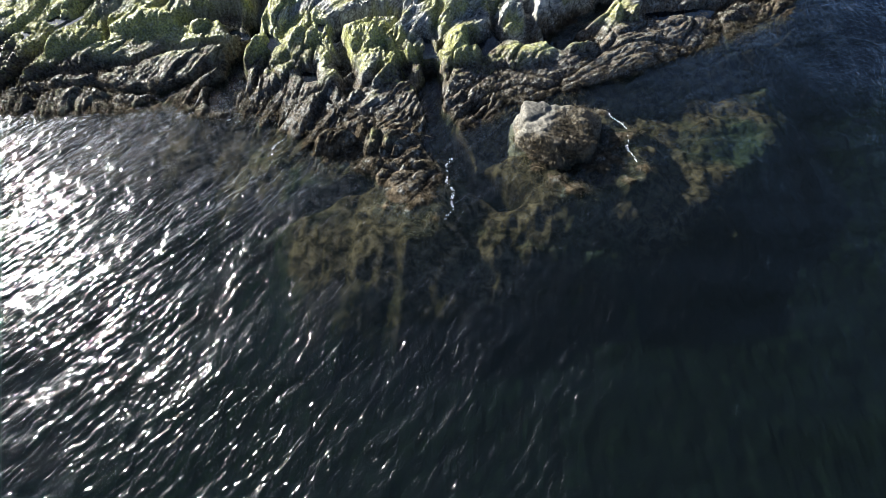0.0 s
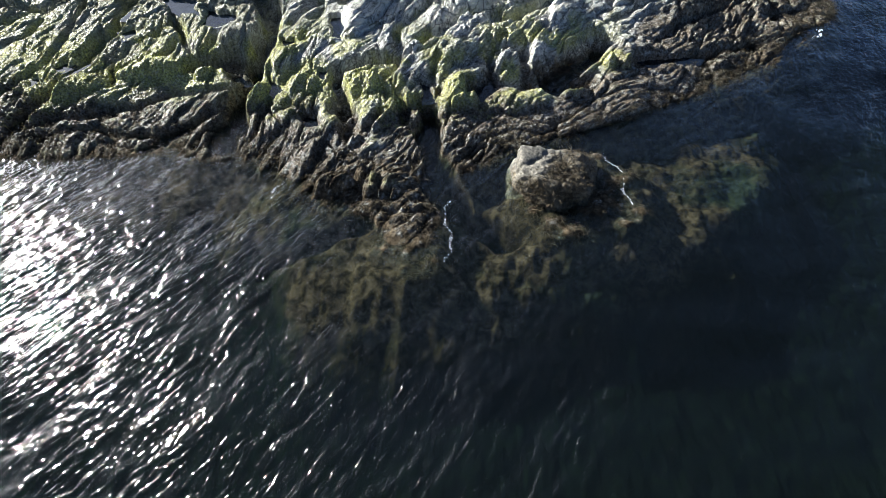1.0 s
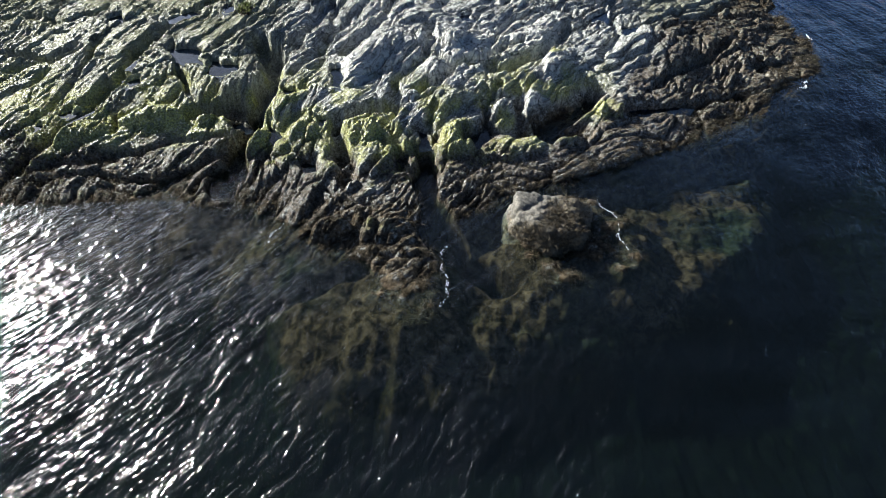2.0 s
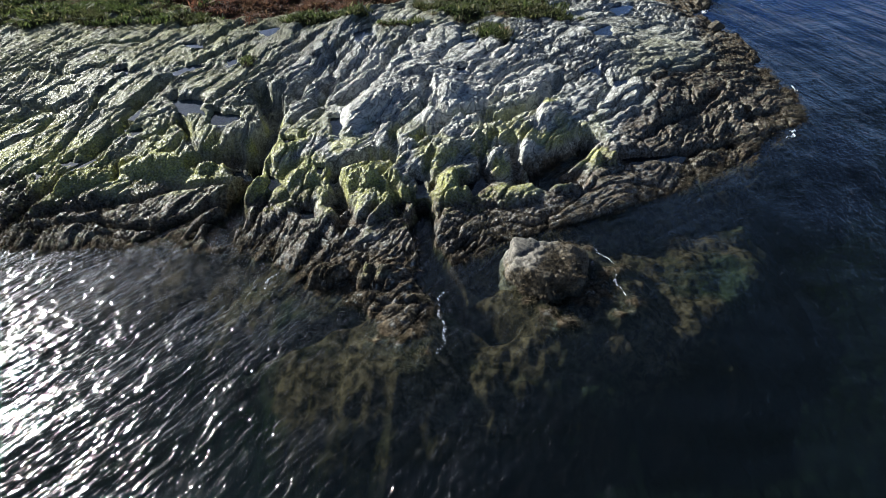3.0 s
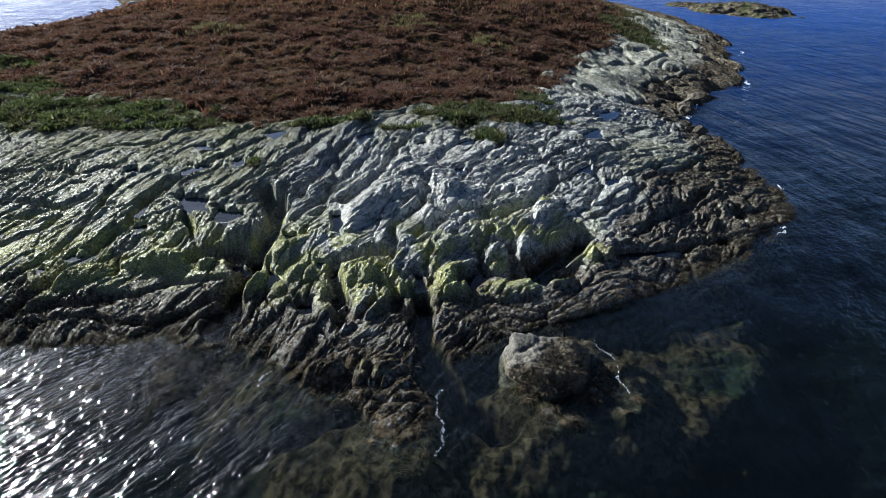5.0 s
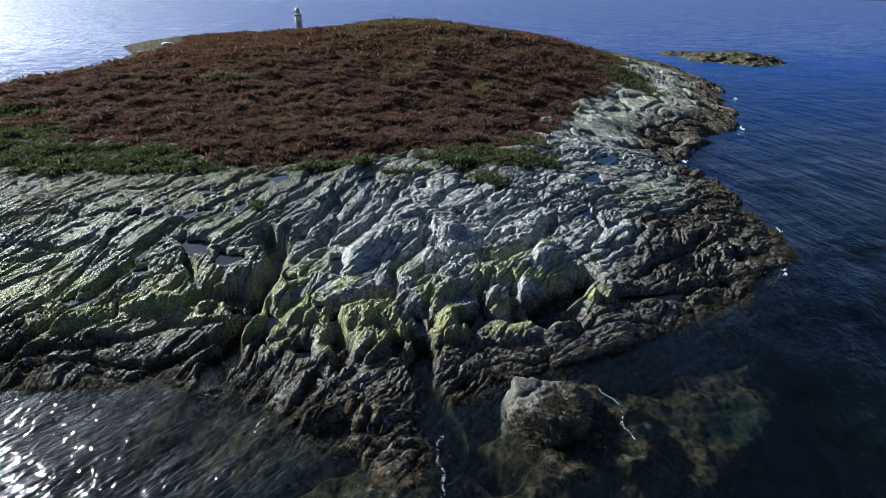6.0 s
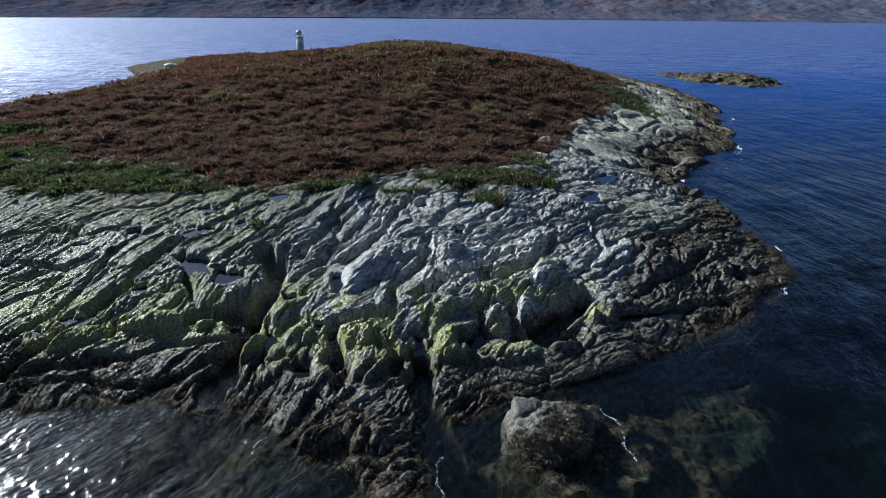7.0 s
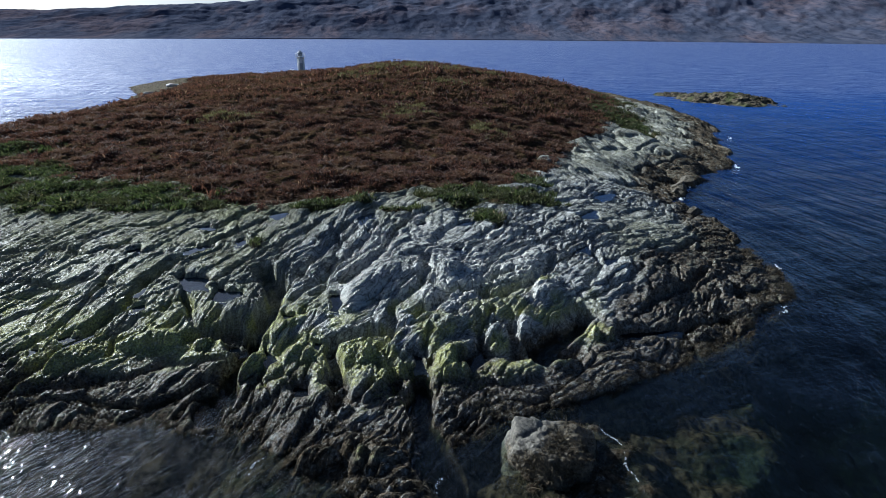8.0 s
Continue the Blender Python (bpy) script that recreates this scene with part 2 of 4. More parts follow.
COAST = [(-16.2, 15.6), (-14.2, 15.7), (-12.2, 15.9), (-10.2, 16.0), (-9.2, 15.6), (-7.9, 15.5), (-6.6, 15.3), (-5.3, 14.8), (-5.0, 13.3),
         (-3.5, 13.4), (-3.1, 12.6), (-2.3, 12.4), (-0.6, 12.7), (-0.4, 13.6), (-0.6, 14.8), (0.3, 15.1), (2.0, 15.9), (3.9, 16.9), (6.3, 18.1), (7.9, 18.9),
         (10.6, 20.0), (13.2, 21.5), (16.4, 23.9), (18.8, 27.0), (19.9, 30.0), (20.3, 35.0), (20.6, 40.0), (20.0, 44.5), (21.5, 48.3),
         (26.5, 53.0), (31.2, 58.5), (36.2, 70.8), (41.0, 85.0), (43.0, 108.0), (38.0, 130.0), (20.0, 150.0), (-20.0, 166.0),
         (-55.0, 170.0), (-72.0, 158.0), (-78.5, 143.0), (-67.6, 126.0), (-65.0, 117.0), (-59.0, 93.0), (-62.0, 77.0), (-72.0, 55.0),
         (-58.0, 30.0), (-34.0, 18.5)]
MOOR = [(-75.0, 60.0), (-34.2, 43.0), (-27.7, 40.0), (-18.6, 37.6), (-12.5, 33.6), (-8.5, 34.9), (-3.5, 36.8), (2.8, 38.8), (6.6, 42.5),
        (9.8, 49.8), (13.5, 58.9), (18.1, 64.7), (23.6, 77.0), (30.0, 99.1), (26.0, 128.0), (5.0, 140.0), (-30.0, 152.0), (-62.0, 145.0), (-55.0, 120.0), (-52.0, 90.0)]


def lay(x, y):
    """The land without its rock relief: shore slope, shelf, hill and sea bed."""
    d = inside_of(x, y, COAST) + (0.2 + 0.3 * ease(30, 60, y)) * rough(x * 0.45, y * 0.45, 3, 3)
    land = 3.3 * (1 - np.exp(-np.maximum(d, 0) / 12)) + 0.012 * np.maximum(d, 0)
    out = np.maximum(-d, 0)
    steep = 0.25 + 0.31 * np.maximum(ease(-4.5, -6.5, x), ease(-0.5, 1.5, x))
    sea = -np.minimum(steep * out + 0.022 * out ** 2, 6.5 - 5 * np.exp(-out / 30))
    for hx, hy, rx, ry, top in HILLS:
        land = land + top * np.exp(-((x - hx) / rx) ** 2 - ((y - hy) / ry) ** 2) * ease(6, 26, d)
    return np.where(d > 0, land, sea), d


HILLS = [(-4, 88, 16, 26, 3.9), (-34, 92, 20, 28, 2.3), (17, 92, 13, 24, 2.0), (-14, 100, 26, 30, 0.8), (-30, 62, 18, 16, 0.6)]


# ---- rock relief: gullies, domes, pools and the grain of the schist ----
GULLIES, DOMES, POOLS, SHELVES, GREENS, PALES = [], [], [], [], [], []


def gully(width, depth, *line):
    GULLIES.append((width, depth, list(line)))


def dome(x, y, rx, ry, turn, top):
    DOMES.append((x, y, rx, ry, radians(turn), top))


def pool(level, *line):
    POOLS.append((level, list(line)))


def shelf(level, *line):
    SHELVES.append((level, list(line)))


def oval(x, y, d):
    ox, oy, rx, ry, turn = d[:5]
    c, s = math.cos(turn), math.sin(turn)
    u, v = (c * (x - ox) + s * (y - oy)) / rx, (-s * (x - ox) + c * (y - oy)) / ry
    return u * u + v * v


# clefts across the western shelf
gully(0.45, 0.44, (-16.7, 17.5), (-16.2, 18.4), (-15.5, 19.2), (-15.3, 19.7), (-15.0, 20.9), (-14.8, 21.9), (-14.4, 22.6), (-14.3, 23.3), (-14.4, 24.7), (-14.0, 25.9), (-13.8, 26.9))
gully(0.30, 0.19, (-17.7, 19.0), (-16.7, 20.5), (-16.4, 21.1), (-16.4, 22.5), (-16.3, 23.8), (-16.5, 25.5))
gully(0.30, 0.17, (-19.9, 23.0), (-18.9, 23.5), (-18.5, 24.0), (-17.8, 24.7), (-17.5, 25.0))
gully(0.30, 0.25, (-11.9, 20.8), (-11.3, 22.1), (-11.9, 23.3), (-13.0, 25.2))
gully(0.30, 0.22, (-14.0, 17.7), (-13.5, 18.2), (-11.9, 18.4), (-10.9, 19.0), (-9.0, 19.2))
gully(0.22, 0.19, (-13.5, 19.2), (-13.6, 19.9), (-13.0, 20.4))
gully(0.25, 0.15, (-23.4, 27.2), (-21.4, 27.9), (-18.8, 27.0), (-17.1, 28.3))
gully(0.30, 0.19, (-13.8, 26.9), (-12.8, 28.5), (-11.5, 30.2), (-9.9, 32.9))
gully(0.25, 0.19, (-11.1, 24.5), (-10.3, 26.3), (-8.8, 28.6), (-7.2, 31.3))
gully(0.22, 0.15, (-9.7, 24.5), (-7.3, 25.1), (-6.1, 27.7), (-4.7, 30.6))
# the deep cleft and its hollow
gully(0.70, 0.84, (-9.0, 26.0), (-8.0, 24.3), (-7.8, 22.4), (-8.0, 21.1), (-8.0, 20.1), (-8.2, 18.9), (-8.3, 17.5), (-8.4, 16.5))
gully(0.60, 0.56, (-10.5, 20.5), (-9.3, 21.0), (-8.0, 21.1))
# joints of the middle slabs
gully(0.42, 0.60, (-4.4, 20.0), (-3.4, 20.5), (-2.3, 20.9))
gully(0.50, 0.52, (-4.6, 20.1), (-4.2, 18.9), (-4.2, 17.9), (-3.6, 16.9))
gully(0.35, 0.31, (-2.3, 21.2), (-2.2, 22.3), (-1.9, 22.9), (-1.0, 24.3), (-0.7, 26.0), (-0.9, 27.3))
gully(0.42, 0.52, (-1.2, 21.8), (-0.4, 22.5), (0.5, 23.9), (1.9, 24.3), (2.1, 23.5), (2.9, 24.0), (4.2, 25.2), (5.6, 26.8), (5.9, 27.8))
gully(0.30, 0.28, (1.9, 24.9), (2.9, 25.8), (3.6, 26.2))
gully(0.35, 0.28, (-4.7, 24.5), (-3.8, 26.2), (-3.3, 27.3), (-2.7, 29.9))
gully(0.22, 0.25, (-2.5, 19.4), (-2.0, 20.7), (-1.7, 21.0))
gully(0.35, 0.37, (3.0, 21.6), (3.1, 20.7), (3.1, 19.9))
gully(0.16, 0.14, (3.3, 21.8), (4.2, 23.4))
gully(0.55, 0.40, (0.9, 19.4), (1.7, 19.8), (2.5, 19.7), (3.3, 19.6))
gully(0.25, 0.22, (-2.8, 18.7), (-2.0, 18.2), (-1.7, 17.2))
gully(0.25, 0.22, (-0.5, 20.7), (-0.7, 19.7), (-0.1, 18.5))
gully(0.25, 0.22, (1.6, 22.0), (1.6, 20.5), (1.3, 19.2))
gully(0.25, 0.19, (0.5, 26.3), (1.5, 28.4), (3.2, 29.9), (5.9, 30.8))
gully(0.25, 0.19, (-0.7, 28.7), (0.6, 31.2), (2.7, 32.6))
gully(0.25, 0.19, (-5.9, 23.5), (-5.6, 25.4), (-5.5, 27.7), (-6.4, 30.7))
# hollows of the eastern slabs
gully(1.00, 0.76, (4.2, 20.5), (5.3, 21.5), (6.4, 22.7))
gully(0.80, 0.56, (4.2, 19.7), (5.5, 20.0))
gully(0.35, 0.31, (9.7, 23.6), (11.4, 25.0), (12.8, 26.2), (14.3, 27.8))
gully(0.50, 0.40, (8.0, 21.6), (9.6, 22.0), (10.8, 22.2))
gully(0.30, 0.25, (13.1, 26.2), (14.2, 25.6))
gully(0.30, 0.19, (12.2, 29.8), (14.0, 30.4), (16.4, 32.9))
gully(0.30, 0.22, (7.5, 32.2), (9.4, 31.4), (11.8, 33.3))
gully(0.30, 0.22, (6.9, 28.9), (5.7, 29.6), (3.7, 28.5), (2.3, 26.7))
gully(0.35, 0.25, (6.2, 40.1), (9.9, 43.5), (13.4, 43.0), (16.8, 43.1))
gully(0.30, 0.25, (15.2, 28.7), (15.8, 27.1), (15.2, 25.4))
gully(0.35, 0.25, (18.6, 51.7), (22.8, 55.7), (27.6, 58.7))
gully(0.35, 0.25, (16.2, 59.7), (20.1, 58.2), (25.3, 62.5))
# lesser clefts and the steps of the beds
gully(0.30, 0.24, (-21.0, 24.4), (-19.4, 24.4), (-17.8, 23.9), (-17.1, 24.7))
gully(0.14, 0.16, (-13.1, 25.6), (-12.2, 23.6), (-11.5, 22.4), (-10.8, 21.2))
gully(0.35, 0.30, (-16.8, 16.8), (-15.8, 17.4), (-14.8, 17.7), (-13.1, 17.9))
gully(0.22, 0.22, (-15.9, 16.7), (-13.7, 17.0), (-11.5, 16.9), (-9.9, 17.2))
gully(0.28, 0.30, (-11.2, 16.2), (-10.0, 17.4), (-8.9, 18.3), (-8.3, 19.5))
gully(0.25, 0.28, (-9.6, 16.4), (-8.8, 17.7), (-8.4, 18.7))
gully(0.20, 0.20, (-7.5, 16.7), (-7.0, 17.9), (-6.9, 19.0))
gully(0.30, 0.30, (-6.9, 23.0), (-6.0, 24.8), (-5.2, 26.7), (-4.4, 28.5))
gully(0.32, 0.30, (-7.8, 24.0), (-6.8, 26.1), (-6.0, 29.6), (-5.5, 31.1))
gully(0.22, 0.22, (-3.6, 22.1), (-2.4, 23.0), (-1.7, 24.6), (-0.6, 25.7))
gully(0.25, 0.30, (-2.1, 19.3), (-1.8, 18.5), (-2.0, 17.6))
gully(0.28, 0.26, (-2.7, 17.5), (-3.0, 16.6), (-3.7, 16.4))
gully(0.22, 0.22, (2.3, 22.7), (1.7, 21.1), (1.7, 19.9))
gully(0.20, 0.20, (-1.2, 25.1), (-0.1, 24.1), (0.2, 23.4))
gully(0.30, 0.28, (5.7, 21.9), (6.6, 23.2), (7.5, 22.5))
gully(0.35, 0.34, (7.7, 21.1), (9.3, 21.8), (11.7, 22.8), (13.7, 23.6))
gully(0.30, 0.26, (6.3, 27.5), (8.0, 29.0), (9.0, 26.9))
gully(0.28, 0.24, (11.1, 28.4), (14.7, 30.5), (18.4, 32.0))
gully(0.25, 0.22, (6.5, 30.8), (8.6, 29.9), (10.4, 30.9))
gully(0.22, 0.20, (7.5, 24.3), (9.1, 25.3), (10.7, 27.0))
gully(0.22, 0.20, (7.1, 25.1), (8.6, 27.1), (10.6, 28.8))
gully(0.25, 0.20, (2.0, 29.5), (3.7, 31.4), (5.6, 31.1))
gully(0.25, 0.22, (-2.9, 29.7), (-2.1, 31.6), (-0.8, 33.2))
gully(0.25, 0.20, (-13.3, 29.7), (-12.4, 31.9), (-11.9, 33.5))
gully(0.25, 0.20, (-20.1, 29.0), (-18.9, 30.4), (-16.6, 30.9))
gully(0.22, 0.20, (-19.2, 21.2), (-18.3, 22.3), (-17.7, 23.2))
gully(0.20, 0.20, (-13.8, 20.1), (-13.4, 21.5), (-12.3, 22.6))
gully(0.20, 0.18, (-10.8, 20.1), (-10.2, 21.3), (-9.9, 22.4))
# inlet between the weedy ledges
gully(0.55, 0.80, (-0.9, 18.3), (-0.8, 17.1), (-0.7, 15.9), (-0.2, 15.0), (0.4, 13.8))
gully(0.60, 0.80, (-0.6, 14.4), (0.0, 13.4), (1.0, 13.1), (1.9, 12.4))
gully(0.45, 0.50, (-6.0, 11.6), (-4.3, 12.1), (-2.9, 12.5))
# rounded slabs and knobs
dome(-3.5, 23.9, 2.40, 0.85, 56, 0.34)
dome(0.4, 25.8, 1.00, 0.50, 80, 0.34)
dome(5.1, 24.6, 1.30, 0.70, 60, 0.26)
dome(3.7, 21.6, 1.10, 0.50, 70, 0.30)
dome(2.5, 21.0, 0.60, 0.45, 80, 0.34)
dome(-3.2, 19.1, 0.80, 0.65, 60, 0.38)
dome(-1.8, 18.1, 0.80, 0.45, 70, 0.30)
dome(0.2, 18.8, 0.90, 0.55, 70, 0.30)
dome(-0.0, 21.0, 0.90, 0.70, 50, 0.22)
dome(-14.9, 19.0, 1.30, 0.60, 25, 0.26)
dome(-12.1, 20.1, 1.40, 0.60, 15, 0.30)
dome(-9.9, 20.1, 0.60, 0.35, 30, 0.22)
dome(-6.8, 20.7, 1.20, 0.60, 60, 0.22)
dome(-5.7, 19.0, 0.80, 0.50, 60, 0.22)
dome(6.6, 21.3, 0.60, 0.40, 70, 0.34)
dome(7.5, 21.2, 0.50, 0.35, 60, 0.26)
dome(10.2, 26.3, 2.40, 1.60, 0, 0.26)
dome(-9.1, 22.1, 0.90, 0.55, 30, 0.30)
dome(-7.6, 18.7, 0.80, 0.50, 50, 0.26)
dome(-6.4, 17.4, 0.80, 0.50, 50, 0.22)
dome(1.1, 18.6, 0.80, 0.40, 20, 0.22)
dome(2.7, 18.6, 1.40, 0.50, 15, 0.26)
dome(5.1, 19.2, 0.90, 0.35, 15, 0.22)
# ledges at and under the tide line
dome(-4.1, 14.2, 0.75, 0.50, 30, 0.41)
dome(-2.7, 13.9, 0.60, 0.40, 70, 0.38)
dome(-3.1, 14.7, 0.50, 0.30, 80, 0.30)
dome(-1.3, 12.0, 1.30, 1.10, 60, 0.21)
dome(-1.9, 13.9, 0.60, 0.50, 60, 0.26)
dome(5.5, 13.2, 1.70, 1.10, 20, 0.34)
dome(3.5, 11.2, 1.60, 1.00, 20, 0.30)
dome(8.7, 16.0, 2.00, 0.90, 25, 0.34)
dome(2.9, 12.3, 0.90, 0.80, 60, 0.26)
dome(5.0, 14.2, 1.3, 0.9, 30, 0.75)
# weedy shelves awash or just under water
shelf(-0.10, (-2.9, 12.7), (-0.5, 12.9), (-0.1, 11.6), (-0.5, 10.3), (-2.0, 10.3), (-2.8, 11.4))
shelf(-0.05, (2.5, 13.4), (3.6, 15.6), (5.4, 15.9), (6.5, 14.8), (6.3, 12.7), (4.8, 12.2), (3.0, 12.0))
shelf(-0.95, (6.4, 16.4), (9.5, 17.7), (12.5, 18.6), (12.0, 15.6), (8.5, 12.6), (5.2, 10.8), (2.4, 10.4), (3.0, 12.5), (6.0, 13.5))
shelf(-0.80, (0.5, 12.4), (1.9, 13.6), (2.6, 11.4), (1.4, 9.9), (-0.2, 9.8))
shelf(-1.15, (-6.2, 13.6), (-5.0, 12.9), (-3.2, 12.2), (-2.6, 10.0), (-4.4, 10.2), (-6.2, 12.0))
shelf(-0.02, (-6.1, 14.9), (-5.75, 14.7), (-5.7, 13.5), (-6.1, 13.4))
# standing water
pool(1.58, (-12.9, 24.9), (-12.3, 25.3), (-11.5, 25.0), (-11.4, 24.2), (-10.9, 23.5), (-11.8, 23.7), (-12.5, 24.3))
pool(1.44, (-10.8, 24.2), (-9.6, 23.8), (-9.2, 23.5), (-9.9, 22.9), (-10.6, 22.8))
pool(2.07, (-16.8, 27.6), (-16.2, 27.9), (-15.9, 27.1), (-16.5, 27.1))
pool(1.35, (-14.0, 22.4), (-13.5, 22.7), (-13.4, 22.3), (-13.7, 21.9))
pool(1.57, (-14.2, 23.3), (-14.1, 23.9), (-14.0, 23.9), (-14.0, 23.2))
pool(0.96, (-16.1, 20.2), (-15.7, 20.6), (-15.5, 20.3), (-15.7, 20.0))
pool(0.94, (-15.3, 19.7), (-14.8, 20.5), (-14.5, 20.5), (-14.9, 19.8))
pool(0.74, (-7.3, 19.9), (-6.9, 19.4), (-6.5, 18.8), (-6.8, 18.6), (-7.1, 19.2))
pool(1.45, (-5.2, 23.6), (-4.8, 23.6), (-4.5, 22.7), (-4.6, 21.9), (-4.9, 22.0))
pool(1.24, (-7.1, 22.0), (-6.6, 21.9), (-6.4, 21.5), (-6.8, 21.3))
pool(0.91, (-5.3, 20.1), (-5.0, 20.1), (-5.0, 19.5), (-5.2, 19.6))
pool(0.62, (-1.1, 19.7), (-0.8, 19.4), (-0.6, 18.6), (-1.0, 18.5))
pool(0.43, (1.0, 19.2), (1.6, 19.8), (1.9, 19.3), (1.3, 18.6))
pool(-0.21, (3.7, 19.7), (4.9, 20.2), (5.6, 19.8), (5.1, 19.5), (4.0, 19.3))
pool(1.70, (10.7, 38.6), (11.6, 38.5), (12.2, 39.2), (12.9, 40.3), (12.2, 40.9), (11.5, 40.2))
pool(1.91, (8.8, 34.5), (10.4, 35.8), (10.1, 33.5), (9.0, 33.2))
pool(1.68, (7.6, 29.1), (8.5, 29.8), (8.1, 28.5), (7.6, 28.3))
pool(1.51, (8.9, 28.1), (9.5, 27.9), (9.5, 27.3), (8.9, 27.3))
pool(2.37, (-14.2, 30.5), (-13.7, 30.9), (-13.3, 30.2), (-13.9, 30.0))
pool(2.14, (-11.4, 28.6), (-11.1, 29.2), (-10.7, 28.4), (-11.1, 28.1))
pool(2.05, (-13.6, 27.6), (-13.1, 28.4), (-12.4, 28.2), (-12.8, 27.5), (-13.4, 27.2))
pool(2.54, (-10.3, 32.2), (-9.5, 32.9), (-9.3, 32.0), (-9.9, 31.5))
pool(2.54, (-5.2, 31.9), (-4.2, 33.1), (-3.9, 31.6), (-4.7, 30.9))
pool(2.38, (-1.6, 31.2), (-1.0, 31.7), (-0.9, 30.9), (-1.4, 30.8))
pool(2.28, (1.0, 31.7), (2.0, 32.2), (1.9, 31.3), (1.2, 31.2))
pool(0.26, (8.1, 22.0), (9.5, 22.3), (10.8, 22.2), (10.5, 21.8), (8.8, 21.7))
pool(0.31, (-5.7, 17.8), (-5.1, 17.8), (-4.9, 17.1), (-5.4, 17.1))
pool(0.41, (-9.1, 20.5), (-8.6, 20.5), (-8.3, 20.0), (-8.7, 19.8))
pool(1.94, (0.6, 28.2), (1.2, 28.8), (1.2, 27.9), (0.7, 27.6))
pool(0.76, (-16.9, 19.6), (-16.6, 19.7), (-16.4, 19.4), (-16.6, 19.2))
# green and pale patches
GREENS.append((-15.2, 18.7, 2.47, 0.94, radians(30)))
GREENS.append((-12.2, 20.0, 2.08, 0.94, radians(15)))
GREENS.append((-17.0, 19.3, 1.56, 0.81, radians(30)))
GREENS.append((-6.9, 21.3, 1.69, 0.68, radians(60)))
GREENS.append((-6.1, 18.9, 1.69, 1.08, radians(60)))
GREENS.append((-7.3, 18.6, 1.17, 0.81, radians(60)))
GREENS.append((-3.2, 19.0, 1.17, 1.08, radians(60)))
GREENS.append((-1.7, 17.8, 1.17, 0.94, radians(60)))
GREENS.append((0.2, 18.6, 1.43, 0.94, radians(60)))
GREENS.append((1.8, 18.4, 1.56, 0.68, radians(10)))
GREENS.append((6.8, 21.2, 0.78, 0.68, radians(60)))
GREENS.append((-9.9, 19.9, 0.91, 0.47, radians(30)))
GREENS.append((5.1, 25.3, 0.65, 0.41, radians(60)))
PALES.append((-3.6, 24.2, 2.60, 1.40, radians(56)))
PALES.append((2.0, 25.5, 5.0, 2.6, radians(35)))
PALES.append((-2.0, 28.5, 5.0, 2.2, radians(60)))
PALES.append((0.4, 25.7, 1.10, 0.60, radians(80)))
PALES.append((4.9, 24.5, 1.20, 0.60, radians(60)))
PALES.append((-3.0, 34.3, 1.60, 1.20, radians(20)))
PALES.append((-17.7, 21.2, 1.60, 0.50, radians(30)))
PALES.append((8.8, 38.2, 2.00, 0.80, radians(0)))
PALES.append((3.7, 21.8, 1.10, 0.50, radians(70)))
PALES.append((3.2, 29.9, 2.00, 0.80, radians(20)))


def spot(x, y, x0, x1, y0, y1):
    return (x > x0) & (x < x1) & (y > y0) & (y < y1)


def ledge(phase):
    """Tilted beds: a long dip slope and a sharp scarp, over and over."""
    f = phase - np.floor(phase)
    return np.where(f < 0.14, f / 0.14, (1 - f) / 0.86) - 0.5


def blocks(x, y, seed):
    """Jointed rock: for each place the lift of its block, tilted, and the distance to the joint."""
    i, j = np.floor(x).astype(np.int64), np.floor(y).astype(np.int64)
    first, second, lift = np.full(x.shape, 9.0), np.full(x.shape, 9.0), np.zeros(x.shape)
    for di in (-1, 0, 1):
        for dj in (-1, 0, 1):
            k = LATTICE[(LATTICE[(i + di + seed * 71) & 4095] + j + dj) & 4095]
            px, py = x - i - di - (k & 63) / 63, y - j - dj - (k >> 6) / 63
            q = np.sqrt(px * px + py * py)
            near = q < first
            second = np.where(near, first, np.minimum(second, q))
            lift = np.where(near, (k % 97) / 97 - 0.5 + 0.7 * py * np.cos(k) + 0.4 * px * np.sin(k), lift)
            first = np.minimum(first, q)
    return lift, second - first


BEDS_X = np.linspace(-120, 90, 841)
BEDS_Y = np.cumsum(np.tan(np.radians(70 - 25 * ease(-9, 5, BEDS_X)))) * 0.25


def bedding(x, y):
    """Places along and across the beds, which swing from north to north-east."""
    wx = x + 1.0 * grain(x * 0.16, y * 0.16, 11) + 0.22 * grain(x * 0.7, y * 0.7, 12) + 0.05 * grain(x * 2.3, y * 2.3, 16)
    wy = y + 1.0 * grain(x * 0.16, y * 0.16, 13) + 0.22 * grain(x * 0.7, y * 0.7, 14) + 0.05 * grain(x * 2.3, y * 2.3, 17)
    return 0.6 * wx + 0.8 * wy, 0.55 * (wy - np.interp(wx, BEDS_X, BEDS_Y))


def crease(n, sharp):
    """Narrow cracks where a noise crosses nought."""
    return -np.exp(-np.abs(n) * sharp)


def point_bedding(x, y):
    """The beds of the far point, which run down along its shore."""
    wx, wy = x + 1.2 * grain(x * 0.13, y * 0.13, 18) + 0.3 * grain(x * 0.6, y * 0.6, 20), y + 1.2 * grain(x * 0.13, y * 0.13, 19)
    return 0.75 * (0.54 * wx - 0.84 * wy), 0.66 * (0.84 * wx + 0.54 * wy)


def relief(x, y, far):
    """Bare rock, its beds turning on the far point."""
    turn = ease(41, 48, y)
    near = beds_relief(*bedding(x, y), x, y, far)
    if not turn.any():
        return near
    return near * (1 - turn) + beds_relief(*point_bedding(x, y), x, y, far) * turn


